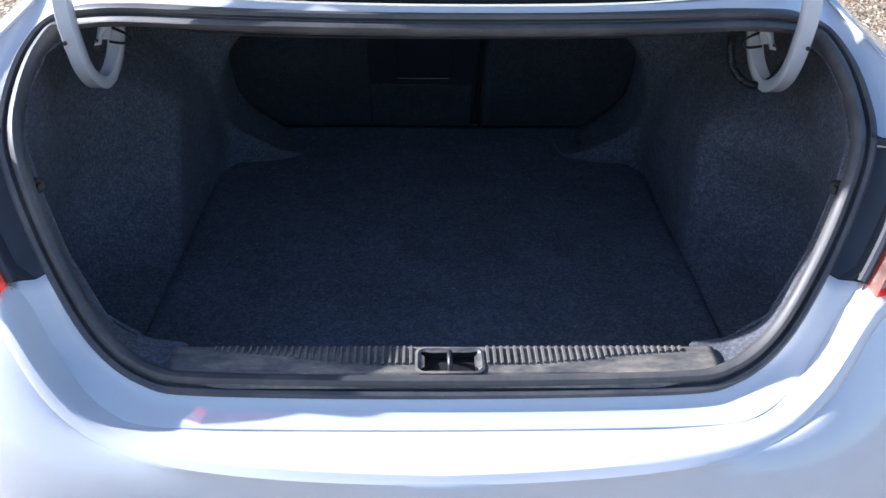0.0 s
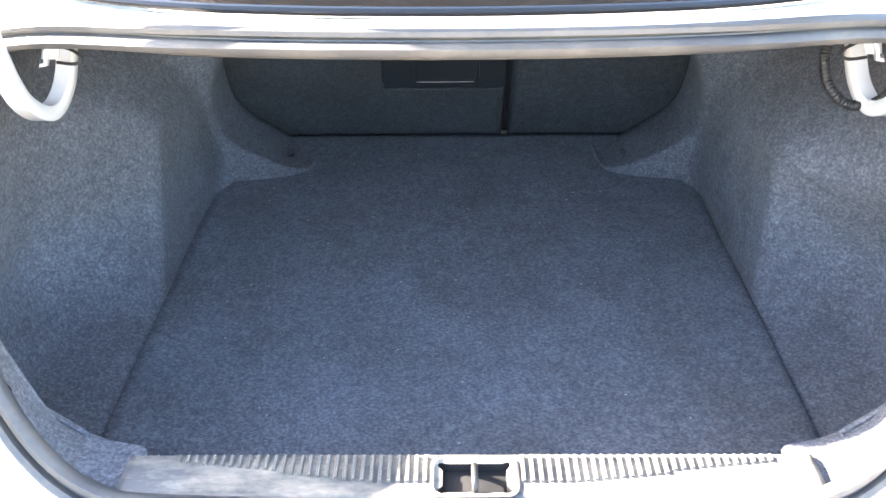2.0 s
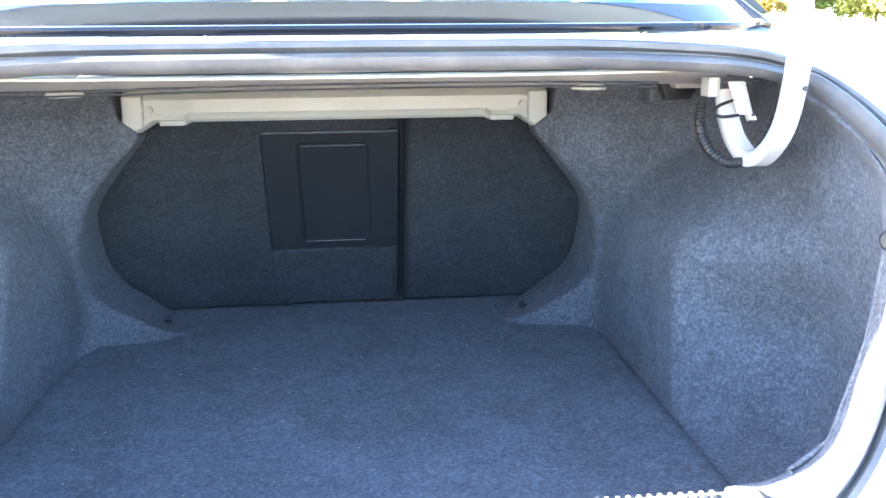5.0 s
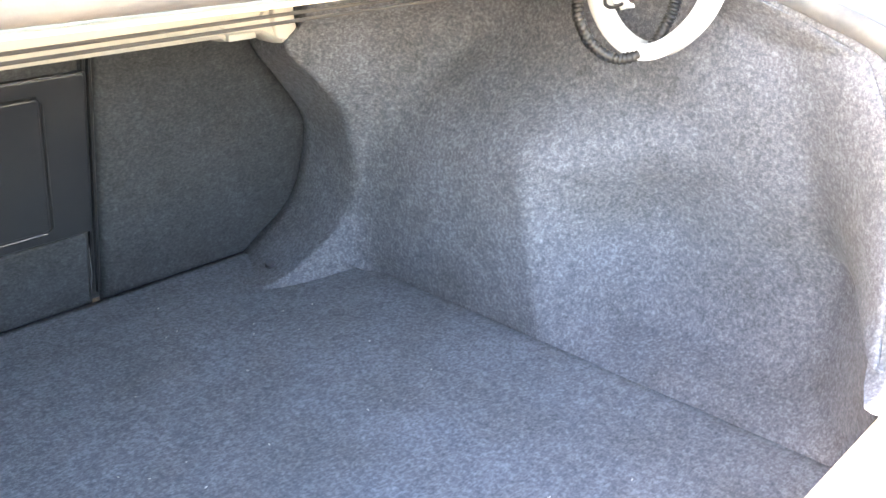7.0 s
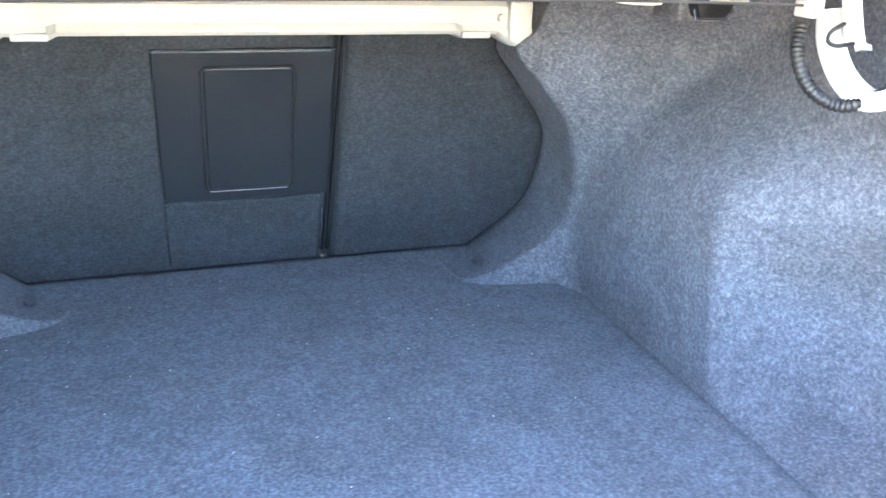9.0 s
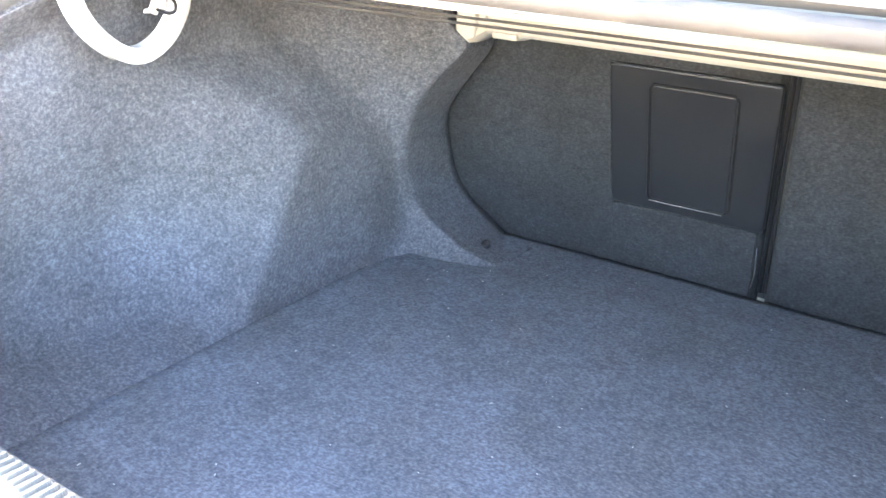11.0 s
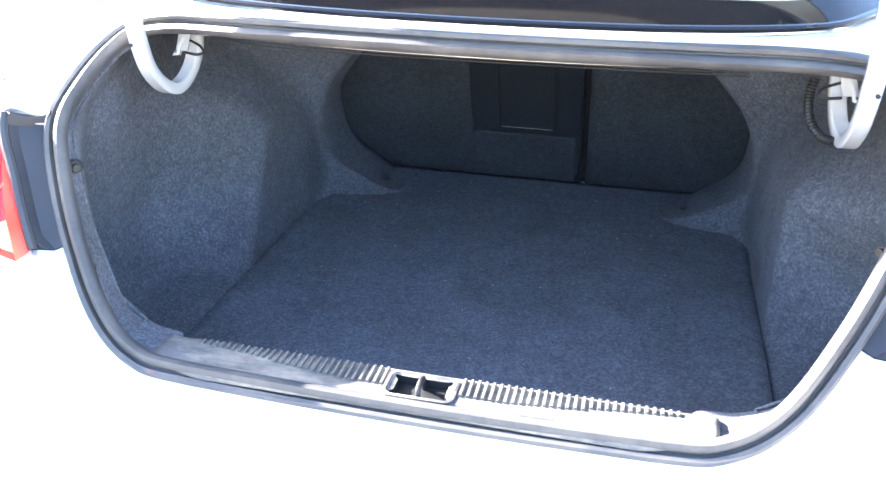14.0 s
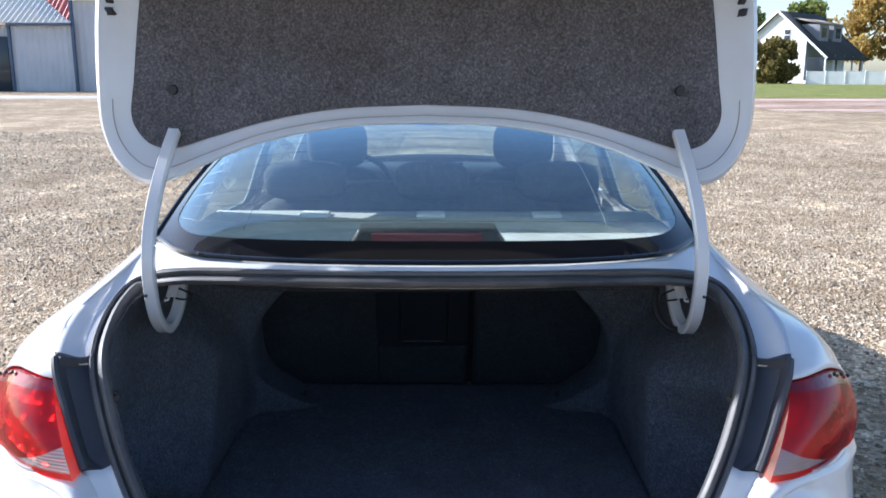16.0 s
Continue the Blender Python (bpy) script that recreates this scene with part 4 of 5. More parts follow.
def half_width(y):
    best = 0.0
    for a, b in zip(outline[:-1], outline[1:]):
        if (a[1] - y) * (b[1] - y) <= 0 and a[1] != b[1]:
            t = (y - a[1]) / (b[1] - a[1])
            best = max(best, a[0] + (b[0] - a[0]) * t)
    return best


mat_rows = []
for y in ys:
    w = max(half_width(float(y)), 0.30)
    left = w + 0.007
    row = [(-left, y, FLOOR_Z - 0.018), (-left, y, FLOOR_Z - 0.004)]
    for u in np.linspace(-1, 1, 60):
        x = u * ((w if u > 0 else left) - 0.003)
        lift = 0.0022 * noise.noise((x * 5, y * 5, 0.4)) + 0.0008 * noise.noise((x * 22, y * 22, 5.0))
        fold = -0.003 * math.exp(-((y - 1.95) / 0.012) ** 2)
        row.append((x, y, FLOOR_Z + lift + fold))
    row += [(w, y, FLOOR_Z - 0.004), (w, y, FLOOR_Z - 0.018)]
    mat_rows.append(row)
first = [(p[0], p[1] - 0.002, FLOOR_Z - 0.024) for p in mat_rows[0]]
carpet = finish("trunk_floor_mat", grid([first] + mat_rows), CARPET_FLOOR_LIT, angle=60)
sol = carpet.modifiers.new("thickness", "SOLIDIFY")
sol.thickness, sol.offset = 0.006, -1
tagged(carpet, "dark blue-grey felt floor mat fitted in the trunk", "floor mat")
b = box((-0.54, 1.03, 0.475), (0.54, 1.97, 0.4785), bevel=0.001)
part("mat_board", b, BLACK, carpet, "stiff board under the mat")
b = box((-0.50, 1.06, 0.4785), (0.50, 1.94, 0.4905), bevel=0.001)
part("mat_core", b, BLACK, carpet)

rng = random.Random(21)
verts, faces = [], []
for _ in range(60):
    x, y, a, s = rng.uniform(-0.5, 0.5), rng.uniform(1.06, 2.2), rng.uniform(0, 6.28), rng.uniform(0.0010, 0.0026)
    d, n = Vector((math.cos(a), math.sin(a), 0)) * s, Vector((-math.sin(a), math.cos(a), 0)) * 0.0006
    i, c = len(verts), Vector((x, y, FLOOR_Z + 0.0012))
    verts += [c - d - n, c + d - n, c + d + n, c - d + n, c + Vector((0, 0, 0.0012))]
    faces += [(i, i + 1, i + 4), (i + 1, i + 2, i + 4), (i + 2, i + 3, i + 4), (i + 3, i, i + 4)]
me = bpy.data.meshes.new("lint")
me.from_pydata(verts, [], faces)
me.materials.append(mat("pale_lint", (0.55, 0.53, 0.48), 0.9))
tagged(new("lint", me), "tiny pale specks of lint on the felt mat", "lint", kind="stuff")

# ---- loading sill ----
def sill_section(x):
    e = step(0.36, 0.42, abs(x))
    c = step(0.31, 0.43, abs(x))
    return [(x, 0.900 + 0.024 * c, 0.700 + 0.004 * c), (x, 0.910 + 0.020 * c, 0.7065 + 0.003 * c), (x, 0.922 + 0.012 * c, 0.7045 + 0.002 * c), (x, 0.926 + 0.011 * c, 0.7075), (x, 0.975, 0.7075), (x, 0.988, 0.7055), (x, 0.994, 0.6985), (x, 0.995, 0.660)]


xs = [x for x in np.linspace(-0.412, 0.428, 85)]
hole = lambda x: -0.030 < x < 0.056
sill = part("sill_trim", grid([sill_section(x) for x in xs], keep=lambda i, j: not (hole(0.5 * (xs[i] + xs[i + 1])) and 3 <= j <= 4)), SILL, car, "scuffed grey plastic loading-sill trim, dusty and ribbed", thick=0.003)
rib_mesh = None
for base, sign in ((-0.046, -1), (0.072, 1)):
    for k in range(29):
        x = base + sign * k * 0.0108
        long = 0.040 - 0.0012 * max(0, k - 6) - (0.0 if k < 17 else 0.004)
        if rib_mesh is None:
            b = box((-0.0036, 0, -0.004), (0.0036, 1, 0.0026), bevel=0.0)
            for v in b.verts:
                if v.co.z > 0:
                    v.co.x *= 0.45
            rib = part("rib", b, SILL, sill)
            rib_mesh = rib.data
        else:
            rib = new("rib", rib_mesh)
            rib.parent = sill
        rib.location = (x, 0.9845 - long, 0.7085)
        rib.scale = (1, long, 1)
# striker pocket
o1, o2, o3 = rounded(0.013, 0.951, 0.106, 0.060, 0.014), rounded(0.013, 0.951, 0.098, 0.053, 0.012), rounded(0.013, 0.951, 0.092, 0.048, 0.010)


def pinched(w, h):
    """The slot: a rectangle with four drawn-out corners."""
    out = []
    n = len(o3)
    for k in range(n):
        a = math.atan2(o3[k][1] - 0.951, (o3[k][0] - 0.013) * h / w)
        corner = abs(math.sin(2 * a)) ** 10
        cx, cy = math.cos(a), math.sin(a)
        q = max(abs(cx), abs(cy))
        grow = 0.78 + 0.24 * corner
        out.append((0.013 + w / 2 * cx / q * grow, 0.951 + h / 2 * cy / q * grow))
    return out


slot = pinched(0.090, 0.045)
rows = [[(x, y, z) for x, y in o] for o, z in ((o1, 0.706), (o1, 0.7105), (o2, 0.7115), (o3, 0.7085), (slot, 0.7075))]
surround = part("striker_surround", grid(rows, close=True), SILL, sill, "moulded surround of the latch striker")
# black wall and well block carry the recess's shade in their colour
part("slot_wall_shade", grid([[(x, y, z) for x, y in slot] for z in (0.7073, 0.690)], close=True), BLACK, surround, "slot wall blackened for the shade inside")
part("striker_well_shade", box((-0.03, 0.925, 0.65), (0.056, 0.977, 0.694), bevel=0.002), BLACK, surround)
part("striker", sweep(smooth([(0.013, 0.968, 0.680), (0.013, 0.965, 0.7115), (0.013, 0.955, 0.7185), (0.013, 0.940, 0.7165), (0.013, 0.932, 0.708), (0.013, 0.931, 0.680)], 22), circle(0.0042, 10)), STRIKER, surround, "dark steel striker loop")

# ---- trunk lid, swung up ----
LID_Y = 1.445
lid_half = [(0, 1.442), (.20, 1.432), (.38, 1.398), (.52, 1.345), (.60, 1.310), (.660, 1.312), (.710, 1.358), (.738, 1.43), (.745, 1.52), (.744, 1.64), (.738, 1.74)]
lin_half = [(0, 1.487), (.20, 1.478), (.36, 1.452), (.49, 1.415), (.575, 1.390), (.625, 1.398), (.656, 1.43), (.668, 1.47), (.660, 1.54), (.650, 1.64), (.638, 1.74)]
lid_o, lid_i = (smooth([(0.996 * x, 1.5 + 0.997 * (z - 1.5)) for x, z in half], 61) for half in (lid_half, lin_half))


def lid_y(x, z):
    """The lid stands nearly upright and leans a little forward; it bows forward at its middle."""
    return LID_Y + 0.10 * (z - 1.40) + 0.05 * (1 - (x / 0.73) ** 2)


def lid_row(curve, out):
    return np.array([(x, lid_y(x, z) + out, z) for x, z in curve])


def over(row, k):
    """Carries the upper edge over into the tail face, which then juts out to the rear."""
    r = row.copy()
    r[:, 1] -= k[0]
    r[:, 2] += k[1]
    return r


a = lid_o
frame_rows = [lid_row(a, 0.030), lid_row(a, 0.006), lid_row(blend(a, lid_i, 0.12), -0.006), lid_row(blend(a, lid_i, 0.35), -0.004), lid_row(blend(a, lid_i, 0.5), 0.006), lid_row(blend(a, lid_i, 0.85), 0.010), lid_row(lid_i, 0.014)]
lid = part("trunk_lid", grid([whole(r) for r in frame_rows]), WHITE, car, "white painted trunk lid standing open", angle=45)
mid = lid_row(blend(lid_o, lid_i, 0.42), 0.001)
part("lid_seam", sweep(whole(mid)[14:-14], circle(0.0016, 6)), SEAM, lid, "thin brownish sealing line")
outer = [lid_row(np.stack([lid_o[:, 0] * s, lid_o[:, 1] * s + 1.74 * (1 - s)], 1), 0.032 + 0.02 * (1 - s)) for s in np.linspace(1, 0, 12)]
part("lid_skin", grid([whole(r) for r in outer]), WHITE, lid)
felt_rows = [lid_row(np.stack([lid_i[:, 0] * s, lid_i[:, 1] * s + 1.74 * (1 - s)], 1), 0.010 - 0.004 * (1 - s)) for s in np.linspace(1.01, 0, 14)]
lining = part("lid_lining", grid([whole(r) for r in felt_rows]), LID_FELT, lid, "dark speckled felt lining of the lid", angle=60)
# tail face of the lid, above the lining
xs_l = np.linspace(-0.742, 0.742, 41)
tail = []
for y, z in ((0.012, 1.735), (-0.01, 1.765), (-0.07, 1.79), (-0.20, 1.80), (-0.34, 1.805), (-0.36, 1.82), (-0.33, 1.85), (-0.10, 1.86), (0.03, 1.83), (0.06, 1.74)):
    tail.append([(x, lid_y(x, 1.74) + y, z) for x in xs_l])
part("lid_tail", grid(tail), WHITE, lid, "white painted tail face of the lid")
for side in (1, -1):
    b = bmesh.new()
    bmesh.ops.create_cone(b, cap_ends=True, segments=16, radius1=0.012, radius2=0.010, depth=0.008)
    c = (side * 0.578, lid_y(0.578, 1.518) + 0.004, 1.518)
    part("lining_clip", moved(b, Matrix.Translation(c) @ pose(0, 0, 0, 90)), BLACK, lining, "black push clip")
    # black blocks stand for the shade inside the frame's holes
    for z, w in ((1.690, 0.0085), (1.716, 0.0075)):
        b = box((side * 0.704 - w, lid_y(.704, z) - 0.010, z - 0.009), (side * 0.704 + w, lid_y(.704, z) + 0.014, z + 0.009), bevel=0.003)
        for v in b.verts:
            v.co.x += (v.co.z - z) * 0.35 * side + 0.002 * math.sin(v.co.z * 900)
        part("lid_slot_shade", b, BLACK, lid, "black block for the shade in a hole of the lid frame")
    # gooseneck hinge arm: a square tube that dips into the trunk
    arm = smooth([(.586, 1.480, 1.072), (.589, 1.474, 1.035), (.594, 1.450, .998), (.599, 1.412, .978), (.600, 1.370, .989), (.599, 1.327, 1.030), (.597, 1.305, 1.09), (.597, 1.302, 1.15), (.595, 1.322, 1.23), (.588, 1.365, 1.31), (.580, 1.420, 1.38), (.575, 1.465, 1.425)], 56)
    hinge = part("hinge_arm", sweep(flip(arm, side), [(-.0135, -.008), (-.011, -.011), (.011, -.011), (.0135, -.008), (.0135, .008), (.011, .011), (-.011, .011), (-.0135, .008)], side=(1, 0, 0)), WHITE, car, "white painted gooseneck hinge arm", angle=50)
    part("hinge_bracket", box((side * 0.568 - 0.010, 1.480, 1.060), (side * 0.568 + 0.010, 1.51, 1.090), bevel=0.004), WHITE, hinge)
    plate = box((side * 0.598 - 0.013, 1.452, 1.036), (side * 0.598 + 0.013, 1.458, 1.085), bevel=0.002)
    for v in plate.verts:
        v.co.x += side * (1.06 - v.co.z) * 0.35
    part("hinge_plate", plate, WHITE, hinge)
    part("hinge_hook", sweep(flip([(.597, 1.46, 1.062), (.608, 1.455, 1.045), (.612, 1.45, 1.03), (.620, 1.447, 1.033)], side), [(-.008, -.003), (.008, -.003), (.008, .003), (-.008, .003)], side=(0, 1, 0)), WHITE, hinge)
    # black stud on the arm, added for the shade in its small hole
    b = bmesh.new()
    bmesh.ops.create_cone(b, cap_ends=True, segments=10, radius1=0.0035, radius2=0.0035, depth=0.004)
    part("hinge_hole_shade", moved(b, Matrix.Translation(flip((.603, 1.289, 1.085), side)) @ pose(0, 0, 0, 90)), BLACK, hinge)
    part("wire_loop", sweep(flip(smooth([(.588, 1.455, 1.058), (.560, 1.445, 1.05), (.553, 1.44, 1.04), (.565, 1.438, 1.035), (.590, 1.44, 1.037)], 16), side), circle(0.0025, 6)), BLACK, hinge)
# ribbed cable sleeve on the right hinge
sleeve = smooth([(.552, 1.485, 1.055), (.548, 1.478, 1.02), (.556, 1.458, .985), (.578, 1.430, .968), (.600, 1.398, .985), (.612, 1.382, 1.02), (.618, 1.375, 1.05)], 120)
ring_rows = []
for i, p in enumerate(sleeve):
    t = sleeve[min(i + 1, 119)] - sleeve[max(i - 1, 0)]
    t /= np.linalg.norm(t)
    s = np.array((1.0, 0, 0)) - t * t[0]
    s /= np.linalg.norm(s)
    u = np.cross(s, t)
    r = 0.0084 if i % 3 else 0.0066
    ring_rows.append([p + (s * math.cos(w) + u * math.sin(w)) * r for w in np.linspace(0, 2 * math.pi, 9)[:-1]])
part("cable_sleeve", grid(ring_rows, close=True), BLACK, hinge.parent, "black corrugated cable sleeve on the hinge", angle=80)

# ---- cabin seen through the rear window ----
part("parcel_shelf", grid([[(x * (0.84 + 0.22 * step(1.36, 1.55, y)), y, 1.128 - 0.012 * step(1.3, 1.5, y)) for x in np.linspace(-0.66, 0.66, 21)] for y in np.linspace(1.34, 2.22, 19)]), SHELF_CLOTH, car, "grey cloth parcel shelf behind the rear seats", thick=0.006)
brake = part("brake_light", box((-0.175, 1.535, 1.118), (0.175, 1.64, 1.186), bevel=0.014, seg=3), BLACK, car, "black housing of the high brake light")
for v in brake.data.vertices:
    if v.co.z < 1.15:
        v.co.x *= 1.16
part("brake_lens", box((-0.135, 1.528, 1.146), (0.135, 1.537, 1.176), bevel=0.002), BRAKE_RED, brake, "red brake-light lens")
for x in (0.0, 0.365, -0.365):
    part("anchor_cover", box((x - 0.045, 2.09, 1.112), (x + 0.045, 2.16, 1.127), bevel=0.006), PALE_TRIM, car, "pale child-seat anchor cover")


def cushion(c, size, k=3.2, n=20, m=14):
    rows = []
    for v in np.linspace(-math.pi / 2 + 0.02, math.pi / 2 - 0.02, m):
        row = []
        for u in np.linspace(0, 2 * math.pi, n + 1)[:-1]:
            f = lambda a, b: math.copysign(abs(a) ** (2 / k), a) * b
            row.append((c[0] + f(math.cos(u), 1) * f(math.cos(v), 1) * size[0] / 2, c[1] + f(math.sin(u), 1) * f(math.cos(v), 1) * size[1] / 2, c[2] + f(math.sin(v), 1) * size[2] / 2))
        rows.append(row)
    return grid(rows, close=True)


rear = part("rear_bench", cushion((0, 2.36, 0.92), (1.30, 0.20, 0.56)), CLOTH, car, "grey cloth rear seat backrest", angle=70)
for x, w in ((0.0, 0.25), (0.42, 0.28), (-0.42, 0.28)):
    part("headrest", cushion((x, 2.30, 1.205), (w, 0.11, 0.13)), CLOTH, rear, "", angle=70)
for x in (0.385, -0.42):
    seat = part("front_seat", cushion((x, 3.12, 0.86), (0.52, 0.20, 0.60)), CLOTH, car, "grey cloth front seat", angle=70)
    part("headrest", cushion((x, 3.14, 1.255), (0.26, 0.12, 0.21)), CLOTH, seat, "", angle=70)
    for dx in (-0.05, 0.05):
        part("headrest_post", sweep([(x + dx, 3.13, 1.10), (x + dx, 3.14, 1.20)], circle(0.006, 8)), STEEL, seat)
part("dashboard", cushion((0, 4.05, 0.90), (1.42, 0.42, 0.34), 5), BLACK, car, "dark moulded dashboard", angle=70)
part("steering_wheel", sweep([(-0.40 + 0.185 * math.cos(a), 3.70 - 0.06 * math.sin(a), 0.98 + 0.175 * math.sin(a)) for a in np.linspace(0, 2 * math.pi, 33)], circle(0.014, 8), side=(0, 1, 0.3), caps=False), BLACK, car, "black steering wheel")
part("mirror", cushion((0.0, 3.70, 1.335), (0.25, 0.03, 0.07), 4), BLACK, car, "interior mirror", angle=70)

# ---- surroundings ----
def cladding(name, color, rough=0.55):
    m = mat(name, color, rough)
    v = place(m)
    wv = m.node_tree.nodes.new("ShaderNodeTexNoise")
    wv.inputs["Scale"].default_value = 0.8
    wire(m, v, wv.inputs["Vector"])
    wire(m, mixed(m, ramp(m, wv.outputs[0], [(0.4, (0, 0, 0)), (0.7, (0.5, 0.5, 0.5))]), color, tuple(k * 0.82 for k in color)), m.node_tree.nodes["Principled BSDF"].inputs["Base Color"])
    return m


WHITE_METAL = cladding("white_metal", (0.52, 0.53, 0.56))
RED_METAL = cladding("red_metal", (0.60, 0.16, 0.12))
ROOF_METAL = cladding("roof_metal", (0.82, 0.75, 0.65))
BLUE_TRIM = cladding("blue_trim", (0.09, 0.12, 0.18))
SIDING = cladding("white_siding", (0.80, 0.80, 0.80))
SHINGLE = cladding("dark_shingle", (0.050, 0.050, 0.053), 0.95)
TAN_ROOF = cladding("tan_shingle", (0.36, 0.30, 0.24), 0.95)
# siding darkened: the shade on the dormer faces is put into its colour
SHADED_SIDING = cladding("shaded_siding", (0.24, 0.24, 0.26), 0.8)
# dark tone for window glass and for shade in porch and doorway
GLASS_AND_SHADE = mat("glass_and_shade", (0.04, 0.05, 0.06), 0.1)


def ribbed(p0, p1, z0, z1, pitch=0.45, depth=0.025, bm=None):
    """A wall of trapezoid ribs between two ground points."""
    p0, p1 = np.array(p0, float), np.array(p1, float)
    L = np.linalg.norm(p1 - p0)
    d = (p1 - p0) / L
    n = np.array((d[1], -d[0]))
    lo, hi = [], []
    for k in range(int(L / pitch)):
        for f, o in ((0.0, 0), (0.62, 0), (0.74, 1), (0.88, 1)):
            q = p0 + d * (k + f) * pitch + n * depth * o
            lo.append((*q, z0))
            hi.append((*q, z1))
    lo.append((*p1, z0))
    hi.append((*p1, z1))
    return grid([lo, hi], bm)


shed = thing("shed", "white and red metal farm shed with a ribbed roof", "shed", (-32.55, 66, 0))
part("wall", ribbed((-34.1, 65), (-29.15, 65), 0, 5.1), WHITE_METAL, shed, "white ribbed metal wall")
part("wall", ribbed((-50, 65.4), (-34.1, 65.4), 0, 5.1), WHITE_METAL, shed)
part("wall", ribbed((-29.15, 65.3), (-25.0, 65.3), 0, 6.9), WHITE_METAL, shed, "tall white metal end wall")
part("wall", ribbed((-25.0, 65.3), (-25.0, 85), 0, 6.9), WHITE_METAL, shed)
red = []
for x in np.linspace(-48, -29.15, 140):
    o = 0.05 * (math.sin(x * 14) > 0.3)
    red.append([(x, 71.5 - o, 5.5 + o), (x, 78.0 - o, 11.0 + o)])
part("roof", grid(red), RED_METAL, shed, "red ribbed metal roof")
lean = [[(x, 64.6, 5.15), (x, 64.6 + min(7.2, 0.2 + 0.98 * max(0.0, -29.35 - x)), 5.15 + 0.62 * min(7.2, 0.2 + 0.98 * max(0.0, -29.35 - x)))] for x in np.linspace(-50, -29.15, 72)]
part("roof", grid(lean), ROOF_METAL, shed, "pale metal lean-to roof", thick=0.08)
for x in np.linspace(-49.5, -29.5, 46):
    up = min(7.2, 0.2 + 0.98 * (-29.35 - x))
    part("roof_rib", sweep([(x, 64.6, 5.19), (x, 64.6 + up, 5.19 + 0.62 * up)], [(-.06, -.03), (-.03, .05), (.03, .05), (.06, -.03)]), ROOF_METAL, shed)
part("roof", grid([[(x, 64.9, 6.9), (x, 85, 7.1)] for x in (-29.25, -24.6)]), ROOF_METAL, shed, "", thick=0.1)
part("roof", grid([[(x, 77.8, 10.95), (x, 84, 6.0)] for x in (-48, -28.95)]), ROOF_METAL, shed, "", thick=0.1)
for x, h in ((-34.1, 5.1), (-29.15, 6.9), (-25.0, 6.9)):
    part("corner_trim", box((x - 0.10, 64.8, 0), (x + 0.10, 65.1, h), bevel=0.01), BLUE_TRIM, shed, "blue corner trim")
part("eave_trim", box((-34.1, 64.55, 5.0), (-29.15, 64.75, 5.2), bevel=0.01), BLUE_TRIM, shed)
# closed dark box; the doorway's inner shade is put into its colour
part("door", box((-36.6, 65.1, 0), (-34.4, 65.3, 4.2), bevel=0.02), GLASS_AND_SHADE, shed, "dark panel for the shade in an open doorway")

for ob in shed.children:
    ob.location.x += 0.45

# gabled house, turned so that its gable faces the sun
house = thing("house", "white gabled house with a dark shingle roof and dormers", "house", (50.3, 125, 0))
TURN_H = Matrix.Translation((49.8, 125, 0)) @ pose(0, 0, 0, 0, 0, -48) @ Matrix.Diagonal((0.90, 0.84, 0.965, 1))


def hp(name, bm, material, parent, label="", thick=0.0, angle=20):
    return part(name, moved(bm, TURN_H), material, parent, label, angle, thick)


def gable(half, y, base, eave, peak):
    b = bmesh.new()
    pts = [(-half, base), (half, base), (half, eave), (0, peak), (-half, eave)]
    f = [b.verts.new((x, y, z)) for x, z in pts]
    g = [b.verts.new((x, y + 0.25, z)) for x, z in pts]
    b.faces.new(f)
    b.faces.new(g[::-1])
    for k in range(5):
        b.faces.new((f[k], f[(k + 1) % 5], g[(k + 1) % 5], g[k]))
    return b


hp("wall", gable(4.9, 0, 0, 6.6, 10.7), SIDING, house, "white siding gable wall")
hp("wall", box((-4.9, 0.25, 0), (-4.65, 16, 6.5)), SIDING, house)
hp("wall", box((4.65, 0.25, 0), (4.9, 16, 6.5)), SIDING, house, "shaded side wall behind the porch")
hp("wall", gable(4.9, 15.9, 0, 6.6, 10.7), SIDING, house)
for k in range(14):
    hp("siding_board", box((-4.9, -0.03, 0.4 + 0.45 * k), (4.9, 0.0, 0.43 + 0.45 * k)), SIDING, house)
roof_a = [[(-8.6, y, 3.9), (0, y, 10.95), (8.8, y, 3.7)] for y in (-0.7, 4, 8, 12, 16.6)]
hp("roof", grid(roof_a), SHINGLE, house, "dark shingle roof", 0.22, 10)
for s in (-1, 1):
    hp("barge_board", sweep([(s * 8.7, -0.72, 3.75), (0, -0.72, 10.85)], [(-.04, -.16), (.04, -.16), (.04, .16), (-.04, .16)], side=(0, 1, 0)), SIDING, house)
for y in (3.0, 8.6):
    dormer = hp("dormer", box((2.2, y, 6.4), (5.6, y + 3.6, 8.9), bevel=0.02), SHADED_SIDING, house, "dormer with shade put into its grey siding, and a small window")
    hp("dormer_window", box((5.58, y + 0.9, 6.9), (5.68, y + 2.7, 8.4), bevel=0.02), GLASS_AND_SHADE, dormer)
    hp("dormer_roof", grid([[(1.0, yy, 9.9), (6.0, yy, 8.8)] for yy in (y - 0.35, y + 3.95)]), TAN_ROOF, dormer, "", 0.15)
for x, z in ((1.6, 7.3),):
    frame_h = hp("window", box((x - 0.62, -0.06, z - 0.9), (x + 0.62, 0.02, z + 0.9), bevel=0.02), SIDING, house)
    for dz in (-0.42, 0.42):
        hp("window_pane", box((x - 0.5, -0.09, z + dz - 0.36), (x + 0.5, -0.055, z + dz + 0.36), bevel=0.01), GLASS_AND_SHADE, frame_h)
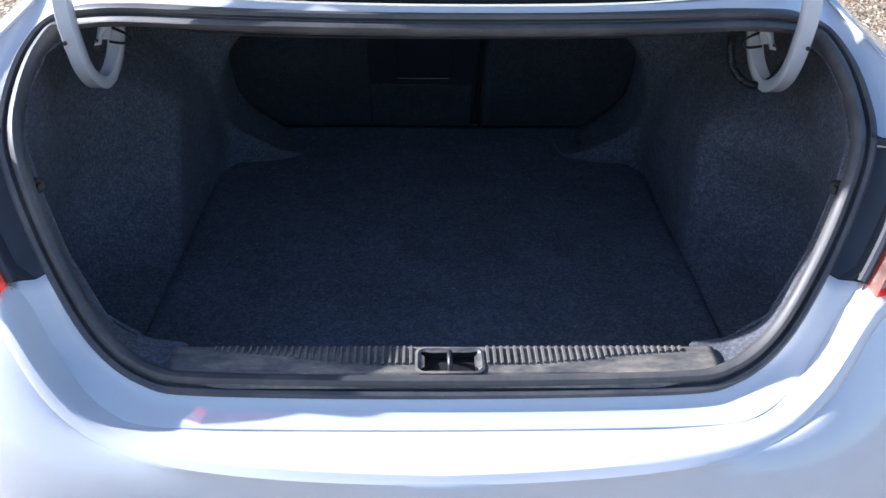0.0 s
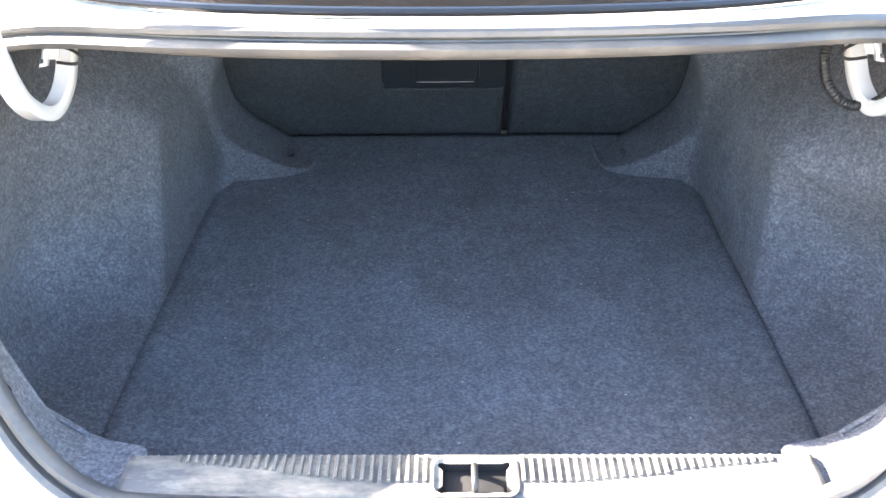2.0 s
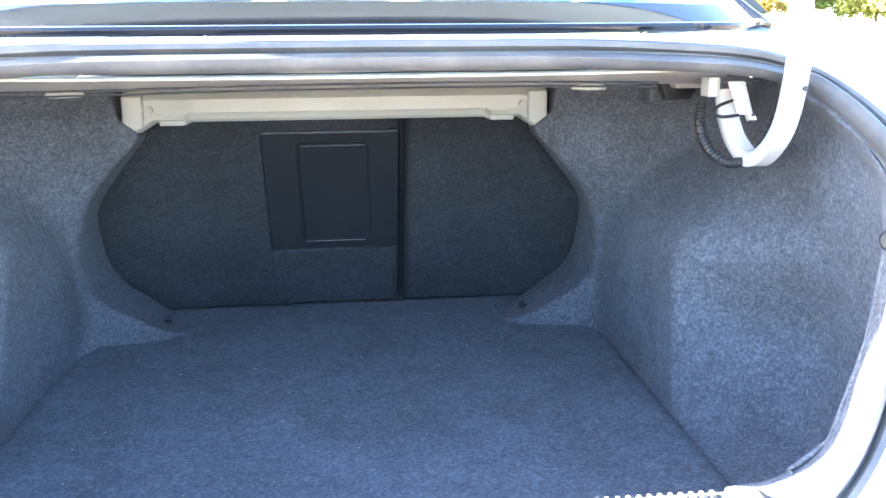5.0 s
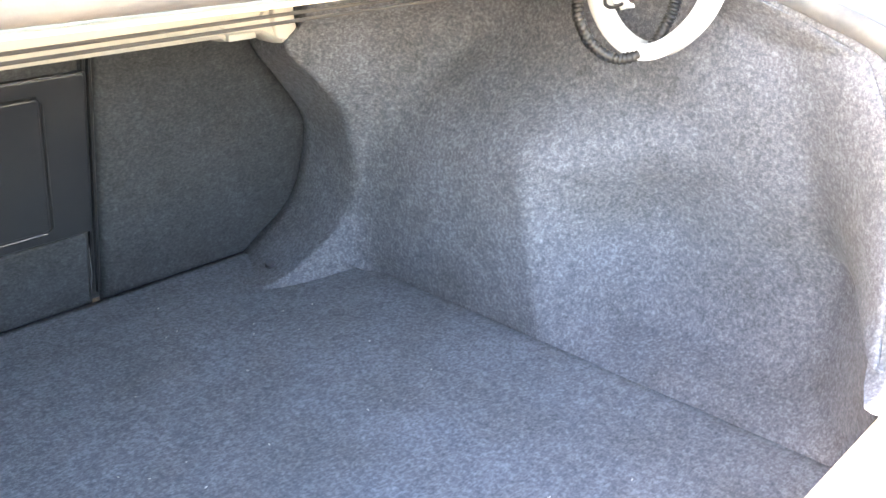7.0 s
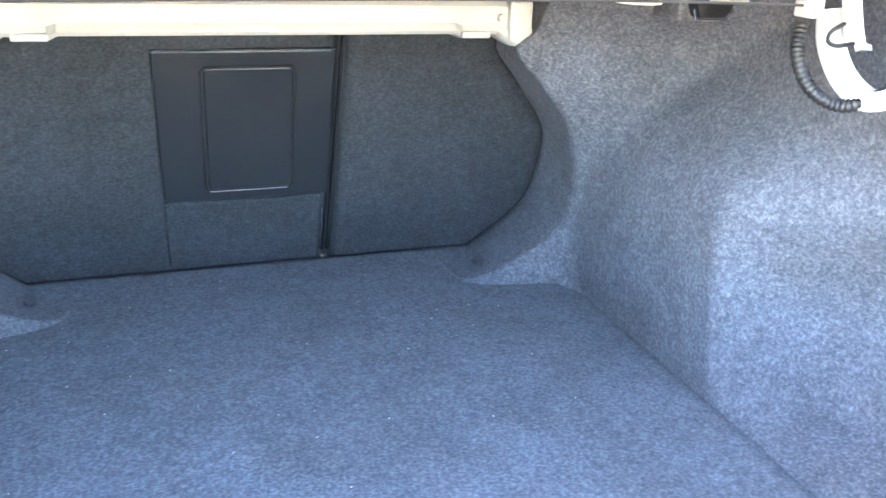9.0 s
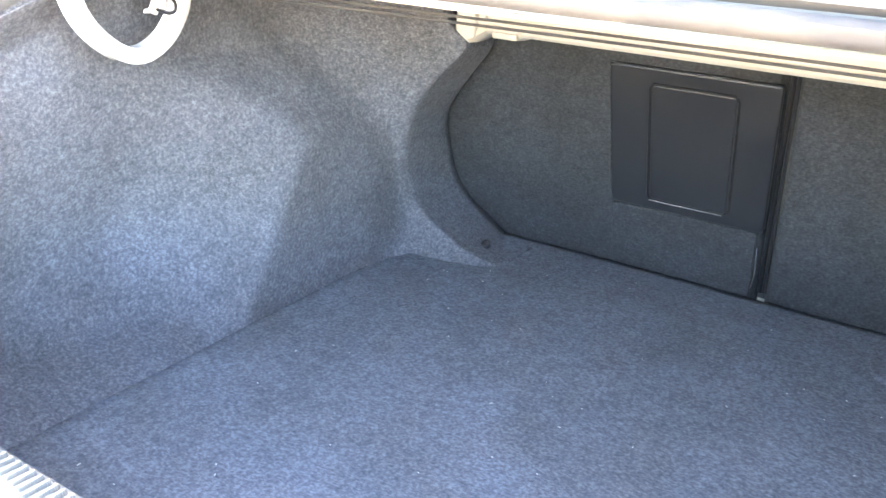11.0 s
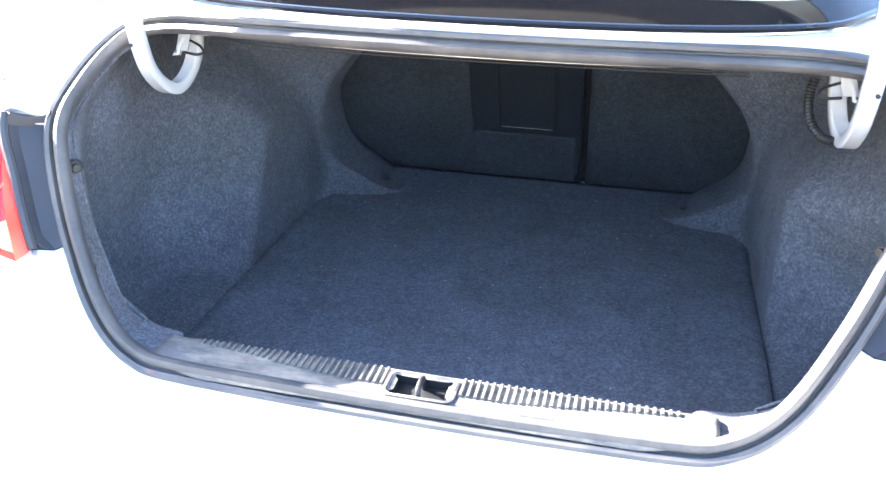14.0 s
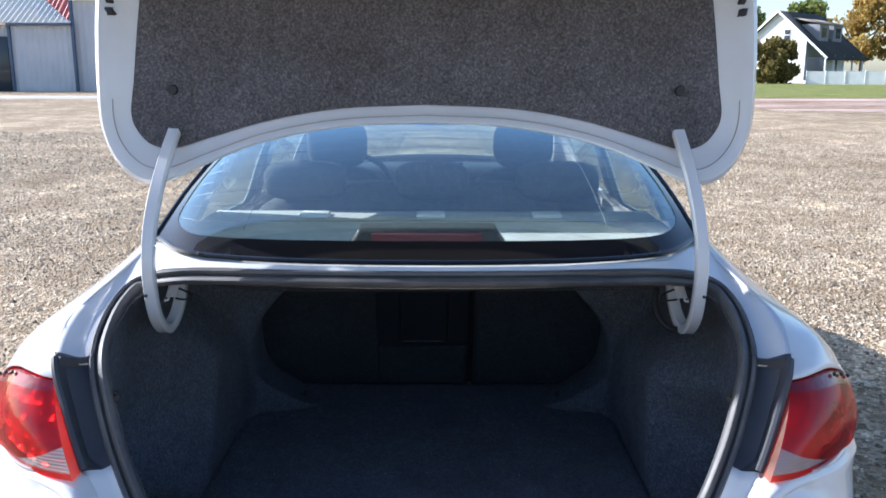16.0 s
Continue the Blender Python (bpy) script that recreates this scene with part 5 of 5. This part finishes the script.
for y in (0.2, 3.6, 7.4, 11.2, 15.6):
    hp("porch_post", box((8.0, y - 0.12, 0), (8.24, y + 0.12, 4.2), bevel=0.01), SIDING, house)
hp("porch_floor", box((4.9, 0, 0), (8.4, 16, 0.5), bevel=0.02), SIDING, house)
# dark panel added for the shade inside the open porch end
hp("porch_shade", box((5.1, 0.12, 0.5), (8.0, 0.2, 3.9), bevel=0.02), GLASS_AND_SHADE, house, "dark panel for the shade in the porch opening")
for y in (1.5, 6.5, 11.5):
    hp("window", box((4.88, y, 1.6), (4.97, y + 1.5, 3.6), bevel=0.02), GLASS_AND_SHADE, house)

fence = thing("fence", "white vinyl privacy fence along the lawn", "fence", (60, 113, 0))
FENCE_M = Matrix.Translation((49.6, 113.5, 0)) @ pose(0, 0, 0, 0, 0, -23)
for k in range(16):
    x = k * 2.4
    part("fence_panel", moved(box((x + 0.07, -0.035, 0.06), (x + 2.33, 0.035, 1.80)), FENCE_M), SIDING, fence)
    part("fence_post", moved(box((x - 0.07, -0.075, 0), (x + 0.07, 0.075, 1.93), bevel=0.02), FENCE_M), SIDING, fence)


def grass_material():
    m = mat("grass", (0.09, 0.13, 0.035), 0.9, spec=0.1)
    v = place(m)
    a, b = noise_of(m, v, 0.4, 5), noise_of(m, v, 9, 3)
    c = ramp(m, mixed(m, 0.5, a, b), [(0.35, (0.12, 0.15, 0.04)), (0.5, (0.19, 0.21, 0.06)), (0.65, (0.33, 0.29, 0.11))])
    wire(m, c, m.node_tree.nodes["Principled BSDF"].inputs["Base Color"])
    return m


GRASS = grass_material()
wave = lambda x, a, s: a * noise.noise((x * s, 7.3, 0.2)) + 0.35 * a * noise.noise((x * s * 4, 1.3, 0.9))
lawn_x = np.linspace(14, 260, 160)
lawn = finish("lawn", grid([[(x, 52 + wave(x, 4, 0.09), 0.03) for x in lawn_x], [(x, 112, 0.05) for x in lawn_x], [(x, 400, 0.05) for x in lawn_x]]), GRASS)
tagged(lawn, "mown green lawn beyond the gravel lot", "lawn", kind="structure")


def earth_material(name, a, b):
    m = mat(name, a, 0.95, spec=0.1)
    v = place(m, 0.16, 1, 1)
    c = ramp(m, mixed(m, 0.25, noise_of(m, v, 0.24, 7, 0.75), noise_of(m, v, 6, 4, 0.6)), [(0.42, a), (0.50, tuple(0.5 * (p + q) for p, q in zip(a, b))), (0.56, b)])
    wire(m, c, m.node_tree.nodes["Principled BSDF"].inputs["Base Color"])
    return m


EARTH = earth_material("bare_earth", (0.19, 0.10, 0.055), (0.62, 0.49, 0.41))
PALE = earth_material("pale_apron", (0.46, 0.42, 0.37), (0.60, 0.57, 0.52))
strip = finish("earth_strip", grid([[(x, 34 + wave(x, 5, 0.11), 0.012) for x in lawn_x], [(x, 43, 0.02) for x in lawn_x], [(x, 53 + wave(x, 4, 0.09), 0.022) for x in lawn_x]]), EARTH)
tagged(strip, "bare reddish earth between gravel and lawn", "earth", kind="structure")
apron_x = np.linspace(-90, -12, 50)
apron = finish("apron", grid([[(x, 47.5 + wave(x, 0.5, 0.2), 0.012) for x in apron_x], [(x, 53.5 + wave(x, 0.6, 0.2), 0.014) for x in apron_x]]), PALE)
tagged(apron, "pale concrete apron before the shed", "apron", kind="structure")

BARK = mat("bark", (0.12, 0.09, 0.065), 0.9)


def leaf_material(name, a, b, thin=0.45):
    """Small pieces of varied tone; leaves are thin and let light through."""
    m = mat(name, a, 0.7, spec=0.2)
    g = m.node_tree.nodes.new("ShaderNodeNewGeometry")
    tone = ramp(m, g.outputs["Random Per Island"], [(0.0, a), (1.0, b)])
    wire(m, tone, m.node_tree.nodes["Principled BSDF"].inputs["Base Color"])
    if thin:
        t = m.node_tree.nodes.new("ShaderNodeBsdfTranslucent")
        wire(m, tone, t.inputs[0])
        mx = m.node_tree.nodes.new("ShaderNodeMixShader")
        mx.inputs[0].default_value = thin
        wire(m, m.node_tree.nodes["Principled BSDF"].outputs[0], mx.inputs[1])
        wire(m, t.outputs[0], mx.inputs[2])
        wire(m, mx.outputs[0], m.node_tree.nodes["Material Output"].inputs[0])
    return m


LEAF = [leaf_material("leaf_green", (0.13, 0.18, 0.05), (0.33, 0.34, 0.11)), leaf_material("leaf_turning", (0.26, 0.21, 0.06), (0.58, 0.38, 0.12)), leaf_material("leaf_gold", (0.28, 0.28, 0.08), (0.55, 0.48, 0.15))]


def tree(at, height, spread, leaf, rng, label, trunk=True, name="tree"):
    t = thing(name, label, name, (*at, 0), group="trees behind the fence" if trunk else "")
    x0, y0 = at
    if trunk:
        b = sweep(smooth([(x0, y0, 0), (x0 + 0.1, y0, height * 0.3), (x0 - 0.1, y0 + 0.1, height * 0.75)], 8), circle(height * 0.022, 8))
        for k in range(6):
            a = rng.uniform(0, 6.28)
            z = height * rng.uniform(0.3, 0.55)
            sweep([(x0, y0, z), (x0 + math.cos(a) * spread * 0.3, y0 + math.sin(a) * spread * 0.3, z + height * 0.18), (x0 + math.cos(a) * spread * 0.42, y0 + math.sin(a) * spread * 0.42, z + height * 0.3)], circle(height * 0.008, 6), b)
        part("trunk", b, BARK, t)
    verts, faces = [], []
    clumps = [(rng.gauss(0, 0.24) * spread, rng.gauss(0, 0.24) * spread, height * (rng.uniform(0.30, 0.95) if trunk else rng.uniform(0.1, 0.9)), rng.uniform(0.10, 0.2) * spread) for _ in range(46)]
    for cx, cy, cz, r in clumps:
        f = 1 - 0.55 * max(0, (cz / height - 0.5) * 2) ** 2
        for _ in range(110 if trunk else 260):
            d = Vector((rng.gauss(0, 1), rng.gauss(0, 1), rng.gauss(0, 0.8))).normalized() * r * rng.uniform(0.5, 1.05)
            c = Vector((x0 + cx * f, y0 + cy * f, cz)) + d
            u = Vector((rng.gauss(0, 1), rng.gauss(0, 1), rng.gauss(0, 1))).normalized() * 0.036 * spread
            w = u.cross(Vector((rng.gauss(0, 1), rng.gauss(0, 1), rng.gauss(0, 1)))).normalized() * 0.027 * spread
            i = len(verts)
            verts += [c - u, c + w, c + u, c - w]
            faces.append((i, i + 1, i + 2, i + 3))
    me = bpy.data.meshes.new("crown")
    me.from_pydata(verts, [], faces)
    me.materials.append(leaf)
    ob = new("crown", me)
    ob.parent = t
    ob.matrix_parent_inverse = Matrix.Translation(-t.location)
    return t


rng = random.Random(4)
for at, h, s, k in (((70, 140), 13.5, 9, 1), ((78, 138), 12, 9, 0), ((65, 150), 14, 9, 0), ((47, 158), 15, 12, 0), ((56, 160), 14, 11, 0), ((88, 135), 12, 10, 2), ((98, 130), 13, 11, 2), ((112, 126), 13, 11, 0), ((125, 120), 12, 11, 2), ((84, 150), 15, 11, 1)):
    tree(at, h, s, LEAF[k], rng, ("green-leaved tree", "tree turning orange in autumn", "yellow-green autumn tree")[k] + " behind the white fence")
tree((47.0, 119.5), 6.2, 6.6, leaf_material("leaf_olive", (0.11, 0.11, 0.035), (0.33, 0.25, 0.09)), rng, "round brownish shrub beside the white house", False, "shrub")

# loose stones lying on the lot: four-sided chips, thick beside the car and thinner far off, with worn tracks between
gen = np.random.default_rng(9)
N = 230000
x = np.where(gen.random(N) < 0.5, -1, 1) * (0.90 + 11.0 * gen.random(N) ** 1.45)
y = -0.8 + 22 * gen.random(N) ** 1.5
lane = 0.5 + 0.5 * np.sin(1.15 * y + 0.35 * np.sin(0.6 * x) + 0.22 * x)
sel = gen.random(N) < 0.35 + 0.65 * lane
x, y = x[sel], y[sel]
N = len(x)
r = gen.uniform(0.004, 0.012, N) * np.where(gen.random(N) < 0.06, 1.7, 1.0) * (1 + 0.04 * np.clip(y, 0, 20))
turn = gen.uniform(0, 2 * np.pi, N)
verts = np.zeros((N, 5, 3))
for k in range(4):
    w = turn + k * np.pi / 2 + gen.uniform(-0.4, 0.4, N)
    verts[:, k, 0] = x + np.cos(w) * r * gen.uniform(0.7, 1.25, N)
    verts[:, k, 1] = y + np.sin(w) * r * gen.uniform(0.7, 1.25, N)
verts[:, 4, 0] = x + gen.uniform(-0.4, 0.4, N) * r
verts[:, 4, 1] = y + gen.uniform(-0.4, 0.4, N) * r
verts[:, 4, 2] = r * gen.uniform(0.6, 1.15, N)
faces = (np.arange(N)[:, None, None] * 5 + np.array([(0, 1, 4), (1, 2, 4), (2, 3, 4), (3, 0, 4)])).reshape(-1, 3).tolist()
verts = verts.reshape(-1, 3).tolist()
me = bpy.data.meshes.new("loose_stones")
me.from_pydata(verts, [], faces)
STONE = leaf_material("loose_stone", (0.07, 0.052, 0.036), (0.70, 0.575, 0.41), 0.0)
me.materials.append(STONE)
tagged(new("loose_stones", me), "loose crushed stones scattered over the lot", "gravel", kind="stuff")
